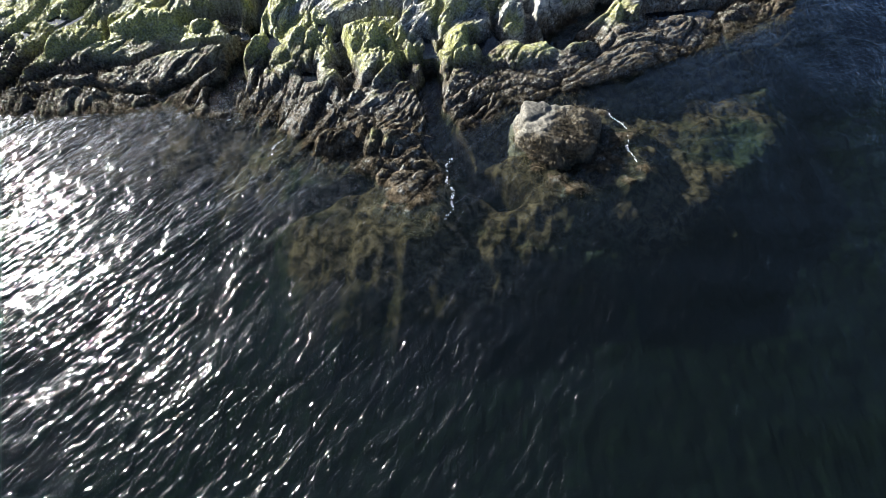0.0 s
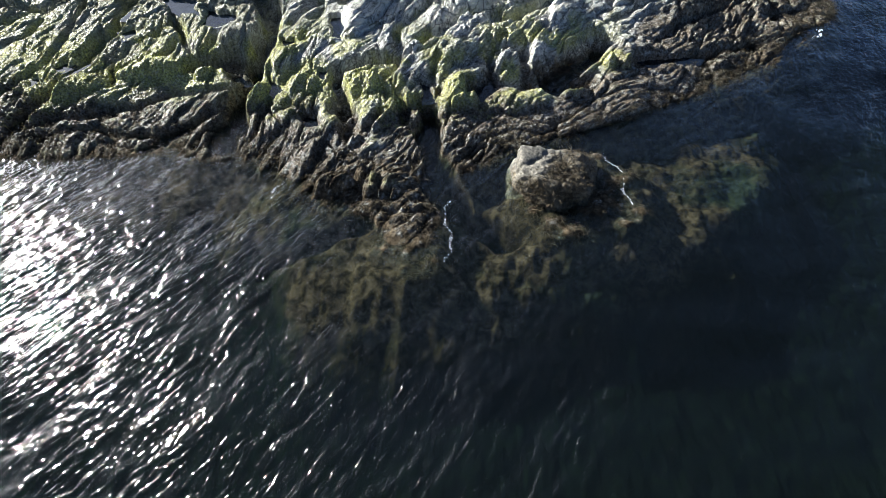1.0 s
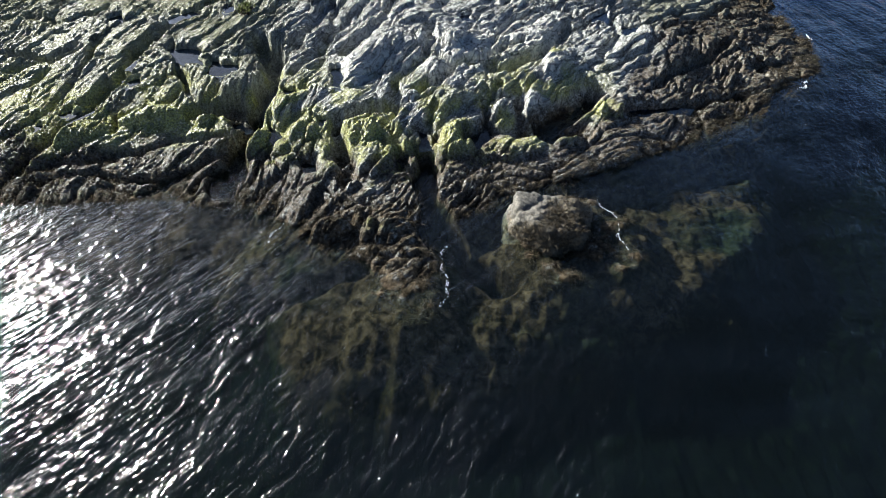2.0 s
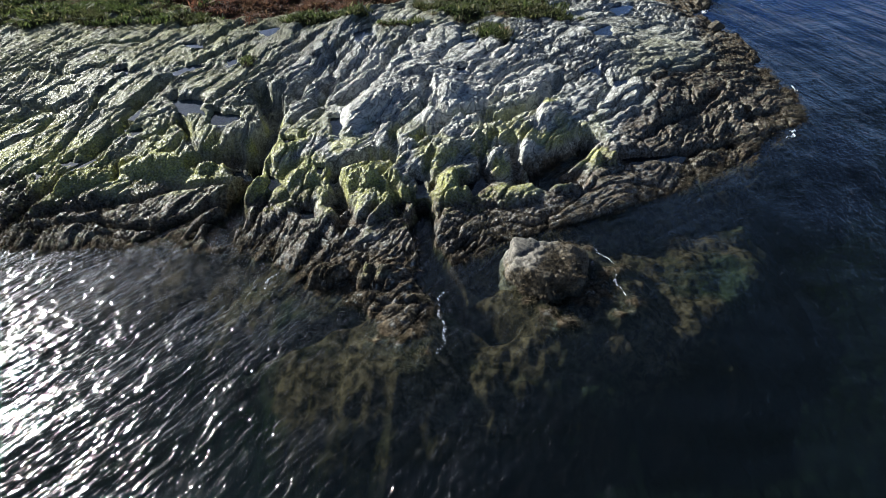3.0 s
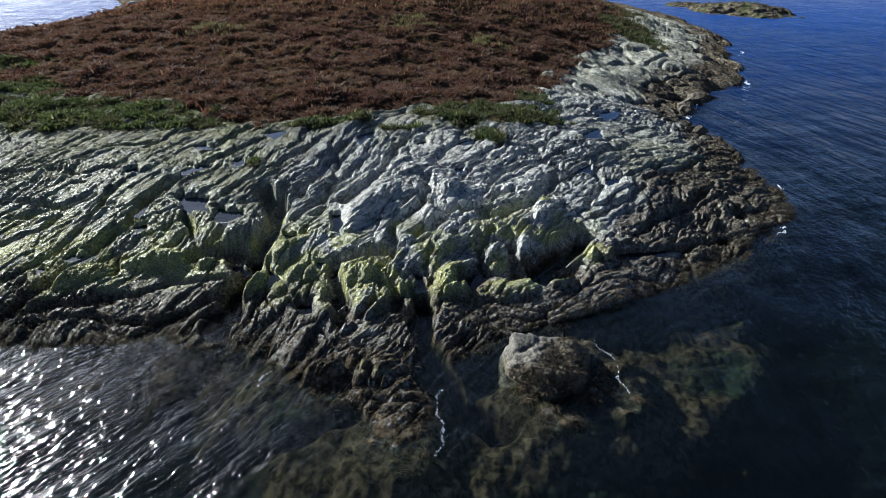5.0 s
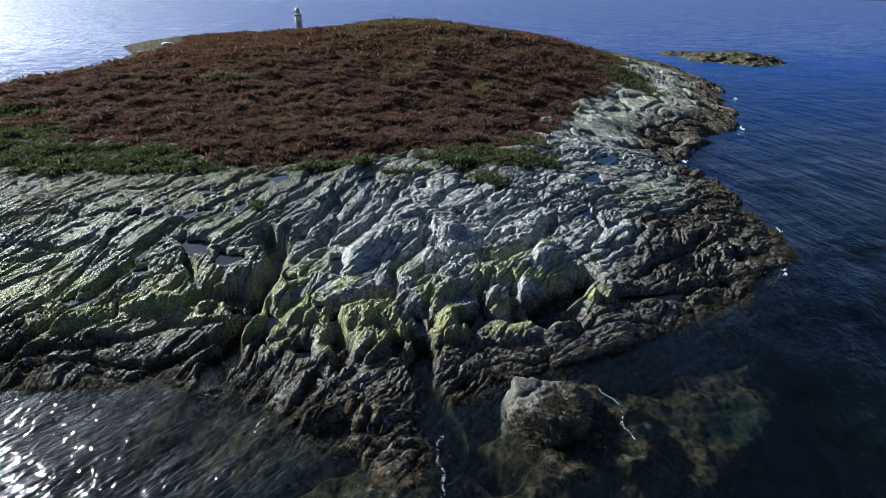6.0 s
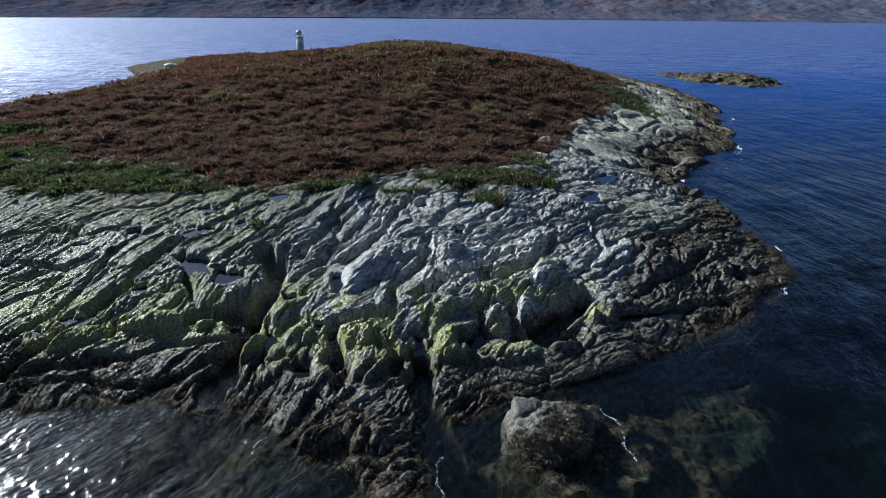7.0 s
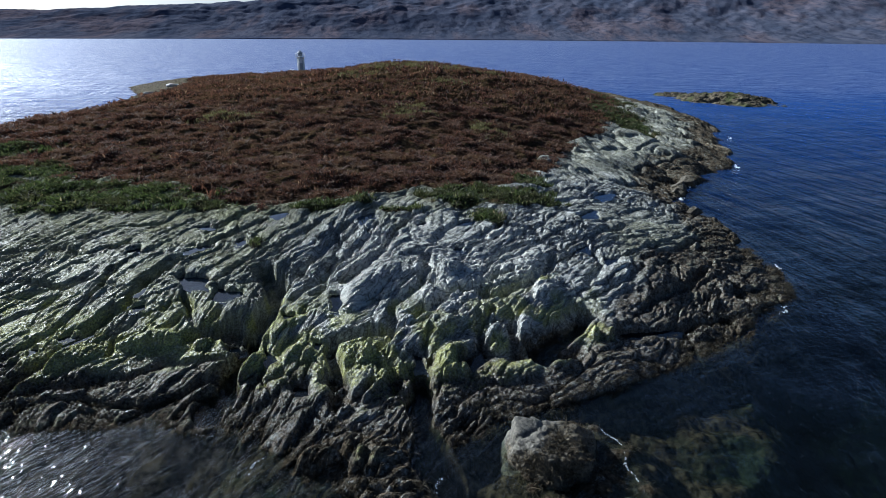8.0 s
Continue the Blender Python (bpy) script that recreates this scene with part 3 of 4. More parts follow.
def beds_relief(u, v, x, y, far):
    """Tilted slabs with sharp scarps, joints across them and fine foliation."""
    flat = 1 - 0.45 * ease(-6, -11, x)
    r = 0.36 * (np.abs(grain(u * 0.13, v * 0.30, 21)) - 0.22)
    r = r + 0.17 * ease(-0.35, 0.3, grain(u * 0.15, v * 0.25, 34)) * ledge(v * 0.55 + 1.2 * grain(u * 0.13, v * 0.3, 35))
    slab, gap = blocks(u * 0.30, v * 0.80, 51)
    r = r + 0.13 * slab - 0.20 * np.exp(-gap * 26)
    big = r * flat
    some = ease(-0.4, 0.5, grain(u * 0.22, v * 0.4, 37))
    worn = 0.62 + 0.70 * ease(-0.35, 0.45, grain(u * 0.16, v * 0.22, 48))
    r = 0.06 * some * ledge(v * 1.9 + 1.6 * grain(u * 0.33, v * 0.5, 36)) + 0.13 * crease(grain(u * 0.28, v * 0.95, 24), 20)
    slab, gap = blocks(u * 0.7 + 0.2 * slab, v * 2.0, 52)
    r = r + (0.03 + 0.05 * some) * slab - 0.06 * np.exp(-gap * 20)
    r = r + 0.045 * ease(-0.5, 0.4, grain(u * 0.7, v * 1.1, 38)) * ledge(v * 4.6 + 1.8 * grain(u * 0.6, v * 0.9, 39))
    r = r + 0.07 * crease(grain(u * 0.6, v * 2.4, 25), 16) + 0.05 * crease(grain(u * 1.2, v * 5.2, 28), 12) + 0.05 * crease(grain(u * 1.5, v * 1.3, 30), 18)
    r = r + 0.022 * ledge(v * 9.0 + 2.0 * grain(u * 1.0, v * 1.5, 40)) + 0.03 * grain(x * 1.9, y * 1.9, 29) + 0.012 * grain(x * 5.0, y * 5.0, 26)
    return big * far + r * worn * np.minimum(far, 1) * (0.6 + 0.4 * flat)


def ground_height(x, y):
    land, d = lay(x, y)
    far = 1 + 1.7 * ease(40, 54, y) - 1.5 * ease(85, 110, y)
    turf = ease(-0.8, 0.8, inside_of(x, y, MOOR) + 1.4 * rough(x * 0.4, y * 0.4, 3, 31))
    rock = relief(x, y, far)
    z = land + rock * (1 - 0.75 * turf) * (0.12 + 0.88 * ease(-0.9, 0.5, d)) + turf * (0.34 * rough(x * 0.24, y * 0.24, 2, 33) + 0.42 * np.abs(rough(x * 0.6, y * 0.6, 2, 47)) - 0.25)
    z = z + 0.07 * ease(-0.4, -1.5, d) * rough(x * 1.7, y * 1.7, 3, 55)
    jx, jy = x + 0.3 * grain(x * 0.8, y * 0.8, 41), y + 0.3 * grain(x * 0.8, y * 0.8, 42)
    for dm in DOMES:
        r = max(dm[2:4]) + 0.6
        k = spot(x, y, dm[0] - r, dm[0] + r, dm[1] - r, dm[1] + r)
        z[k] += 1.3 * dm[5] * np.clip(1 - oval(jx[k], jy[k], dm), 0, 1) ** 0.65
    jx, jy = x + 0.22 * grain(x * 1.1, y * 1.1, 43), y + 0.22 * grain(x * 1.1, y * 1.1, 44)
    for level, line in SHELVES:
        k = spot(x, y, min(p[0] for p in line) - 3, max(p[0] for p in line) + 3, min(p[1] for p in line) - 3, max(p[1] for p in line) + 3)
        q = inside_of(jx[k], jy[k], line)
        top = level + 0.20 * rough(x[k] * 0.9, y[k] * 0.9, 4, 57) + 0.05 * np.minimum(q, 1) + 0.6 * np.minimum(q, 0)
        z[k] = np.maximum(z[k], top)
    for width, depth, line in GULLIES:
        r = width + 0.4
        k = spot(x, y, min(p[0] for p in line) - r, max(p[0] for p in line) + r, min(p[1] for p in line) - r, max(p[1] for p in line) + r)
        z[k] -= 1.25 * depth * (1 - ease(0.35, 1.0, near_line(jx[k], jy[k], line) / width))
    jx, jy = x + 0.12 * grain(x * 2.0, y * 2.0, 45), y + 0.12 * grain(x * 2.0, y * 2.0, 46)
    for level, line in POOLS:
        k = spot(x, y, min(p[0] for p in line) - 1, max(p[0] for p in line) + 1, min(p[1] for p in line) - 1, max(p[1] for p in line) + 1)
        q = inside_of(jx[k], jy[k], line)
        rim = ease(-0.4, -0.05, q)
        w = z[k] * (1 - rim) + np.clip(z[k], level + 0.015, level + 0.22) * rim
        z[k] = w - ease(-0.12, 0.15, q) * (w - level + 0.22)
    return z, d, turf


# ---- land ----
GREEN_BANDS = [(-24, 35.5, 7.5, 2.6, radians(-6)), (-34, 37, 6, 3, 0.0), (3.2, 36.4, 4.6, 2.0, radians(10)), (6.4, 41.5, 1.6, 1.4, 0.0), (-7.9, 33.6, 1.6, 0.6, 0.2),
               (-36, 47, 3, 2.2, 0.3), (-31, 41, 4, 1.6, -0.2), (-47, 51, 5, 4, 0.0), (23.5, 75, 2.6, 9, 0.1), (27, 95, 2.5, 10, 0.0), (2.8, 32.6, 0.9, 1.5, 0.0), (-2.8, 32.8, 1.2, 0.5, 0.3), (-10.2, 28.6, 0.35, 0.7, 0.2), (-15.5, 33.5, 2.2, 0.9, 0.0), (-5.5, 34.2, 1.0, 0.5, 0.3)]


def greenness(x, y, bands):
    q = np.full(x.shape, 9.0)
    for band in bands:
        q = np.minimum(q, oval(x, y, band))
    return q + 1.1 * rough(x * 0.6, y * 0.6, 3, 81)


us = steps((-60, -34, 1.2, 0.35), (-34, -19.5, 0.35, 0.07), (-19.5, 19, 0.052, 0.052), (19, 32, 0.07, 0.5), (32, 60, 0.5, 3.0))
ys = steps((-30, 2, 4.0, 0.3), (2, 11.5, 0.3, 0.07), (11.5, 29, 0.055, 0.055), (29, 66, 0.06, 0.20), (66, 125, 0.2, 1.0), (125, 190, 1.0, 3.0))
GX, GY = np.meshgrid(us, ys)
GX = GX * np.clip(GY / 21, 0.85, 2.2)
GZ, GD, GT = ground_height(GX, GY)
k = np.arange(GX.size).reshape(GX.shape)
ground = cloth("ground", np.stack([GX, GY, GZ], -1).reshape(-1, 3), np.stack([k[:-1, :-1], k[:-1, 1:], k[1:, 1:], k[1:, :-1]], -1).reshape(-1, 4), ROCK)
tagged(ground, "grey foliated schist shore rising to a low heath hill", "ground", kind="structure")
GS = rough(GX * 0.5, GY * 0.5, 4, 51)
mark(ground, "turf", np.maximum(ease(0.25, 0.75, GT), ease(1.3, 0.7, greenness(GX, GY, GREEN_BANDS)) * (GZ > 0.4)))
algae = 0.9 * ease(0.4, 0.8, GZ) * (1 - ease(1.2, 1.9, GZ)) * (1 - ease(5, 9, GX)) * ease(29, 22, GY) * ease(-0.3, 0.25, GS)
algae = np.maximum(algae, 0.28 * ease(-7, -12, GX) * ease(-0.5, 0.4, GS))
for dm in GREENS:
    algae = np.maximum(algae, ease(1.5, 0.6, oval(GX, GY, dm) + 0.4 * GS))
mark(ground, "algae", algae * (1 - GT))
mark(ground, "weed", 1 - ease(0.45, 0.95, 0.6 * GZ + 0.10 * GD + 0.3 * GS - 0.04 - 1.05 * ease(7, 12, GX) * ease(36, 27, GY) * ease(15, 7, GD) - 0.55 * ease(42, 56, GY) - 2.0 * ease(95, 110, GY)))
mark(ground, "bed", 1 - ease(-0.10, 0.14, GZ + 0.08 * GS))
mark(ground, "dry", ease(-0.08, 0.08, GZ))
mark(ground, "damp", ease(0.0, 0.25, GZ) * (1 - 0.8 * ease(-6, -4, GX) * ease(16, 14.5, GY)) * (1 - 0.85 * ease(24, 36, GY)) * (1 - GT))
# Depth mask of the near-black tone that replaces absorption in the water.
mark(ground, "dim_silt", 1 - ease(-1.9, -0.75, GZ + 0.4 * GS - 0.6 * ease(9, 15, GX)))
pale = np.zeros(GX.shape)
for dm in PALES:
    pale = np.maximum(pale, ease(1.3, 0.4, oval(GX, GY, dm) + 0.6 * GS))
mark(ground, "pale", pale)
# Lichen on the west and upper shelf; shade partly painted east and beyond.
mark(ground, "olive_dim", np.maximum(ease(-6.5, -10.5, GX + 1.5 * GS) * ease(40, 34, GY), np.maximum(0.75 * ease(30, 35, GY + 3 * GS) * ease(6, 0, GX), np.maximum(0.8 * ease(8, 13, GX + 2 * GS) * ease(42, 30, GY), 0.5 * ease(43, 50, GY + 3 * GS)))))
for name, near, beyond in zip(("along", "across"), bedding(GX, GY), point_bedding(GX, GY)):
    mark(ground, name, np.where(GY > 44.5, beyond, near))

sea_floor = sheet("sea_floor", np.linspace(-4500, 4500, 31), np.linspace(-4500, 4500, 31), lambda x, y: np.full(x.shape, -9.0), plain_material("dim_silt", (0.008, 0.012, 0.011), (0.02, 0.026, 0.022), 0.9, 0.2))
tagged(sea_floor, "dark sediment sea bed, dimmed in colour for deep water", "sea floor", kind="structure")
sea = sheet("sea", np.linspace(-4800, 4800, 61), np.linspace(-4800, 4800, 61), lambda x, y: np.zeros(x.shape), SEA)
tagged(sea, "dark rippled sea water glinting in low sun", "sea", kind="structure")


# ---- far shore ----
def far_hills():
    az = np.radians(np.linspace(-70, 70, 1100))
    out = np.concatenate([[0.0, 4.0], np.linspace(9, 420, 130)])
    A, R = np.meshgrid(az, out)
    deg = np.degrees(A)
    shore = 1250 - 90 * np.sin(A * 1.3) + 12 * grain(A * 6, A * 0 + 3, 61)
    D = shore + R
    X, Y = D * np.sin(A), D * np.cos(A)
    crest = np.interp(deg, [-70, -38, -33, -28, -18, -13, -8, -2, 2, 6, 20, 33, 38, 70], [40, 55, 60, 70, 88, 101, 108, 106, 99, 108, 128, 108, 99, 90]) + 2.5 * rough(A * 20, A * 0, 3, 62)
    L = A * 1250
    spur = rough(L * 0.008, R * 0.008, 4, 63)
    Z = crest * ease(-14, 400, R + 10 * spur) * (1 + 0.10 * spur * (1 - ease(250, 400, R))) + 1.1 * rough(L * 0.045, R * 0.045, 3, 66) * ease(5, 60, R)
    Z = np.where(R < 1, -4.0, Z + 1.0)
    k = np.arange(X.size).reshape(X.shape)
    faces = np.stack([k[:-1, :-1], k[:-1, 1:], k[1:, 1:], k[1:, :-1]], -1).reshape(-1, 4)
    m = Nodes("haze_tinted_moor")
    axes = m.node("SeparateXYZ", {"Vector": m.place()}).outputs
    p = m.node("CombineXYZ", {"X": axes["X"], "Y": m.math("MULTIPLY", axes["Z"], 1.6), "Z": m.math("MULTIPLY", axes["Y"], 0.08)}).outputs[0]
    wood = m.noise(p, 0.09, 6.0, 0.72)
    # Blue-grey base tones carry the haze of distance; the air holds none.
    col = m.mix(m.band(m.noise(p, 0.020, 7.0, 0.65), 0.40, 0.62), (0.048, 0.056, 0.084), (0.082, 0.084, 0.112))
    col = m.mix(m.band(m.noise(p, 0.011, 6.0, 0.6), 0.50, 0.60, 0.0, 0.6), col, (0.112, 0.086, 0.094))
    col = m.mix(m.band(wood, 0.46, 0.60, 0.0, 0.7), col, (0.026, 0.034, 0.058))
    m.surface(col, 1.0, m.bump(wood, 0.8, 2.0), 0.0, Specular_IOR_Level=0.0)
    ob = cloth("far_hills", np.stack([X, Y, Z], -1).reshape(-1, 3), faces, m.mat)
    return tagged(ob, "brown moorland hills across the water, haze tinted into their colour", "hills", kind="structure")


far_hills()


# ---- rock pools ----
def pool_water(level, line):
    bm = bmesh.new()
    cx, cy = sum(p[0] for p in line) / len(line), sum(p[1] for p in line) / len(line)
    rim = []
    for x, y in line:
        k = 1 + 0.3 / max(0.2, math.hypot(x - cx, y - cy))
        rim.append(bm.verts.new((cx + (x - cx) * k, cy + (y - cy) * k, level)))
    face = bm.faces.new(rim)
    face.normal_update()
    if face.normal.z < 0:
        face.normal_flip()
    ob = part("rock_pool", bm, POOL)
    return tagged(ob, "still rock pool reflecting blue sky in a schist hollow", "rock pool", "rock pools on the shelf")


for level, line in POOLS:
    pool_water(level, line)


# ---- boulders ----
def boulder(x, y, z, size, turn, seed, material, label, lumps=0.35):
    """A worn rock: a rounded block with flats, hollows and grain."""
    bm = bmesh.new()
    bmesh.ops.create_icosphere(bm, subdivisions=6, radius=1.0)
    shift = Vector((seed * 7.3, seed * 3.1, seed * 1.7))
    g = random.Random(seed)
    cuts = [(Vector((g.gauss(0, 1), g.gauss(0, 1), g.gauss(0, 0.8))).normalized(), g.uniform(0.72, 1.0)) for k in range(15)]
    for v in bm.verts:
        n = v.co.normalized()
        q = (n + 0.16 * noise.noise_vector(n * 1.7 + shift)).normalized()
        r = min([1.25] + [off / q.dot(c) for c, off in cuts if q.dot(c) > 0.1])
        r += lumps * (0.35 * noise.noise(n * 1.3 + shift) + 0.12 * abs(noise.noise(n * 3.1 + shift)) + 0.08 * noise.noise(n * 8 + shift) + 0.08 * noise.noise(n * 19 + shift))
        v.co = Vector((n.x * size[0], n.y * size[1], n.z * size[2])) * r
    for f in bm.faces:
        f.smooth = True
    ob = part("boulder", bm, material)
    ob.matrix_world = pose(x, y, z, 0, 0, turn)
    return tagged(ob, label, "boulder")


def wet_rock():
    """Barnacle-grey crown over a skirt of brown wrack."""
    m = Nodes("weedy_rock")
    p = m.place()
    axes = m.node("SeparateXYZ", {"Vector": p}).outputs
    fine = m.noise(p, 7.0, 6.0, 0.7)
    rock = m.mix(m.band(fine, 0.4, 0.6), (0.042, 0.038, 0.030), (0.145, 0.130, 0.102))
    weed = m.mix(m.band(m.noise(p, 10.0, 6.0, 0.7), 0.38, 0.62), (0.014, 0.011, 0.007), (0.10, 0.078, 0.042))
    edge = m.math("ADD", axes["Z"], m.math("MULTIPLY", axes["X"], -0.55))
    edge = m.math("ADD", edge, m.math("MULTIPLY", axes["Y"], 0.40))
    edge = m.math("ADD", edge, m.math("MULTIPLY", m.noise(p, 1.9, 5.0, 0.65), 1.1))
    col = m.mix(m.band(edge, 1.56, 1.72), weed, rock)
    n = m.bump(m.noise(p, 1.6, 4.0, 0.6), 1.0, 0.25)
    return m.surface(col, 0.7, m.bump(fine, 1.0, 0.09, n))


def hewn_boulder(x, y, z, sides, seed, material, label):
    """A broken block: soft-edged planes, each a way out of the middle and its distance, with pits and grain."""
    bm = bmesh.new()
    bmesh.ops.create_icosphere(bm, subdivisions=6, radius=1.0)
    shift = Vector((seed * 7.3, seed * 3.1, seed * 1.7))
    planes = [(Vector(n).normalized(), off) for n, off in sides]
    for v in bm.verts:
        n = v.co.normalized()
        r = sum(max(0.0, n.dot(c) / off) ** 22 for c, off in planes) ** (-1 / 22)
        at = n * r
        r += 0.15 * noise.noise(at * 0.9 + shift) - 0.14 * math.exp(-12 * abs(noise.noise(at * 0.8 - shift))) + 0.07 * noise.noise(at * 2.3 + shift) + 0.045 * noise.noise(at * 6 + shift) + 0.02 * noise.noise(at * 15 + shift)
        v.co = n * r
    for f in bm.faces:
        f.smooth = True
    ob = part("boulder", bm, material)
    ob.matrix_world = pose(x, y, z)
    return tagged(ob, label, "boulder")


WET = wet_rock()
BLOCK = [((0.10, -0.16, 0.98), 0.88), ((-0.95, 0.05, 0.22), 1.36), ((0.0, 0.95, 0.25), 1.12), ((-0.62, -0.72, 0.22), 1.02), ((0.25, -0.86, 0.42), 1.12), ((0.80, -0.15, 0.58), 1.22), ((0, 0, -1), 0.8)]
big = hewn_boulder(3.55, 14.35, 0.02, BLOCK, 3, WET, "weedy grey boulder standing in the shallows")
crown = [v.co.copy() for v in big.data.vertices]
g = np.random.RandomState(61)
spots = np.array([tuple(big.matrix_world @ c) for c in crown if c.z > -0.05 and c.z - 0.55 * c.x + 0.40 * c.y < 0.92 + g.normal(0, 0.08) and g.uniform() < 0.22])
STONE = plain_material("bleached_stone", (0.40, 0.39, 0.36), (0.6, 0.59, 0.56), 0.8, 3.0, 0.03)
boulder(-60.5, 128.7, 1.75, (1.5, 0.8, 0.5), 10, 8, STONE, "bleached white boulder on the far spit")
boulder(-58.8, 114.2, 1.4, (1.3, 0.8, 0.5), 20, 9, STONE, "small bleached white boulder on the far spit")
for x, y, s, k in ((21.0, 47.6, 0.9, 11), (20.4, 46.2, 0.6, 12), (22.6, 49.8, 0.8, 13), (19.3, 40.6, 0.6, 14)):
    boulder(x, y, 0.25, (s, s * 0.8, s * 0.7), 40 * k, k, WET, "dark rounded boulder at the cove's edge")


# ---- reef beyond the point ----
def reef(name, ox, oy, rx, ry, turn, top, label):
    c, s = math.cos(radians(turn)), math.sin(radians(turn))

    def height(x, y):
        u, v = (c * (x - ox) + s * (y - oy)) / rx, (-s * (x - ox) + c * (y - oy)) / ry
        q = np.sqrt(u * u + v * v) + 0.28 * rough(x * 0.16, y * 0.16, 4, 71)
        z = top * (1 - ease(0.2, 1.15, q)) * 1.5 - 0.5 * ease(0.7, 1.2, q) - 2.5 * ease(1.1, 1.5, q)
        return z + 0.35 * (np.abs(rough(x * 0.35, y * 0.6, 3, 72)) - 0.25) * (1 - ease(1.0, 1.4, q)) + 0.28 * ledge(y * 0.5 + x * 0.3 + 1.5 * grain(x * 0.2, y * 0.2, 74)) * (1 - ease(0.9, 1.3, q)) + 0.2 * rough(x * 1.2, y * 1.6, 2, 73)

    span = max(rx, ry) * 1.6
    m = Nodes("reef_rock")
    p = m.place()
    fine = m.noise(p, 1.5, 6.0, 0.7)
    col = m.mix(m.band(fine, 0.4, 0.6), (0.015, 0.013, 0.009), (0.12, 0.098, 0.065))
    col = m.mix(m.band(m.noise(p, 0.3, 5.0), 0.5, 0.62), col, (0.05, 0.055, 0.022))
    m.surface(col, 0.9, m.bump(fine, 1.0, 0.3), 0.0, Specular_IOR_Level=0.15)
    ob = sheet(name, np.arange(ox - span, ox + span, 0.28), np.arange(oy - span, oy + span, 0.28), height, m.mat)
    return tagged(ob, label, "reef")


reef("reef", 60, 120, 8.5, 10, 40, 1.0, "low brown weed-covered reef off the point")
reef("reef", 52.5, 131, 5.0, 3.5, 10, 0.35, "thin reef tail barely above the water")


# ---- light tower on the far side of the hill ----
def ring(bm, r0, z0, r1, z1, sides=24, cap=True):
    bmesh.ops.create_cone(bm, cap_ends=cap, segments=sides, radius1=r0, radius2=r1, depth=z1 - z0, matrix=pose(0, 0, (z0 + z1) / 2))


def block(bm, x, y, z, sx, sy, sz, bevel=0.0, m=None):
    made = bmesh.ops.create_cube(bm, size=1.0, matrix=(m or Matrix()) @ pose(x, y, z) @ Matrix.Diagonal((sx, sy, sz, 1)))
    if bevel:
        edges = list({e for v in made["verts"] for e in v.link_edges})
        bmesh.ops.bevel(bm, geom=edges, offset=bevel, segments=2, affect="EDGES")


def made(build):
    bm = bmesh.new()
    build(bm)
    return bm


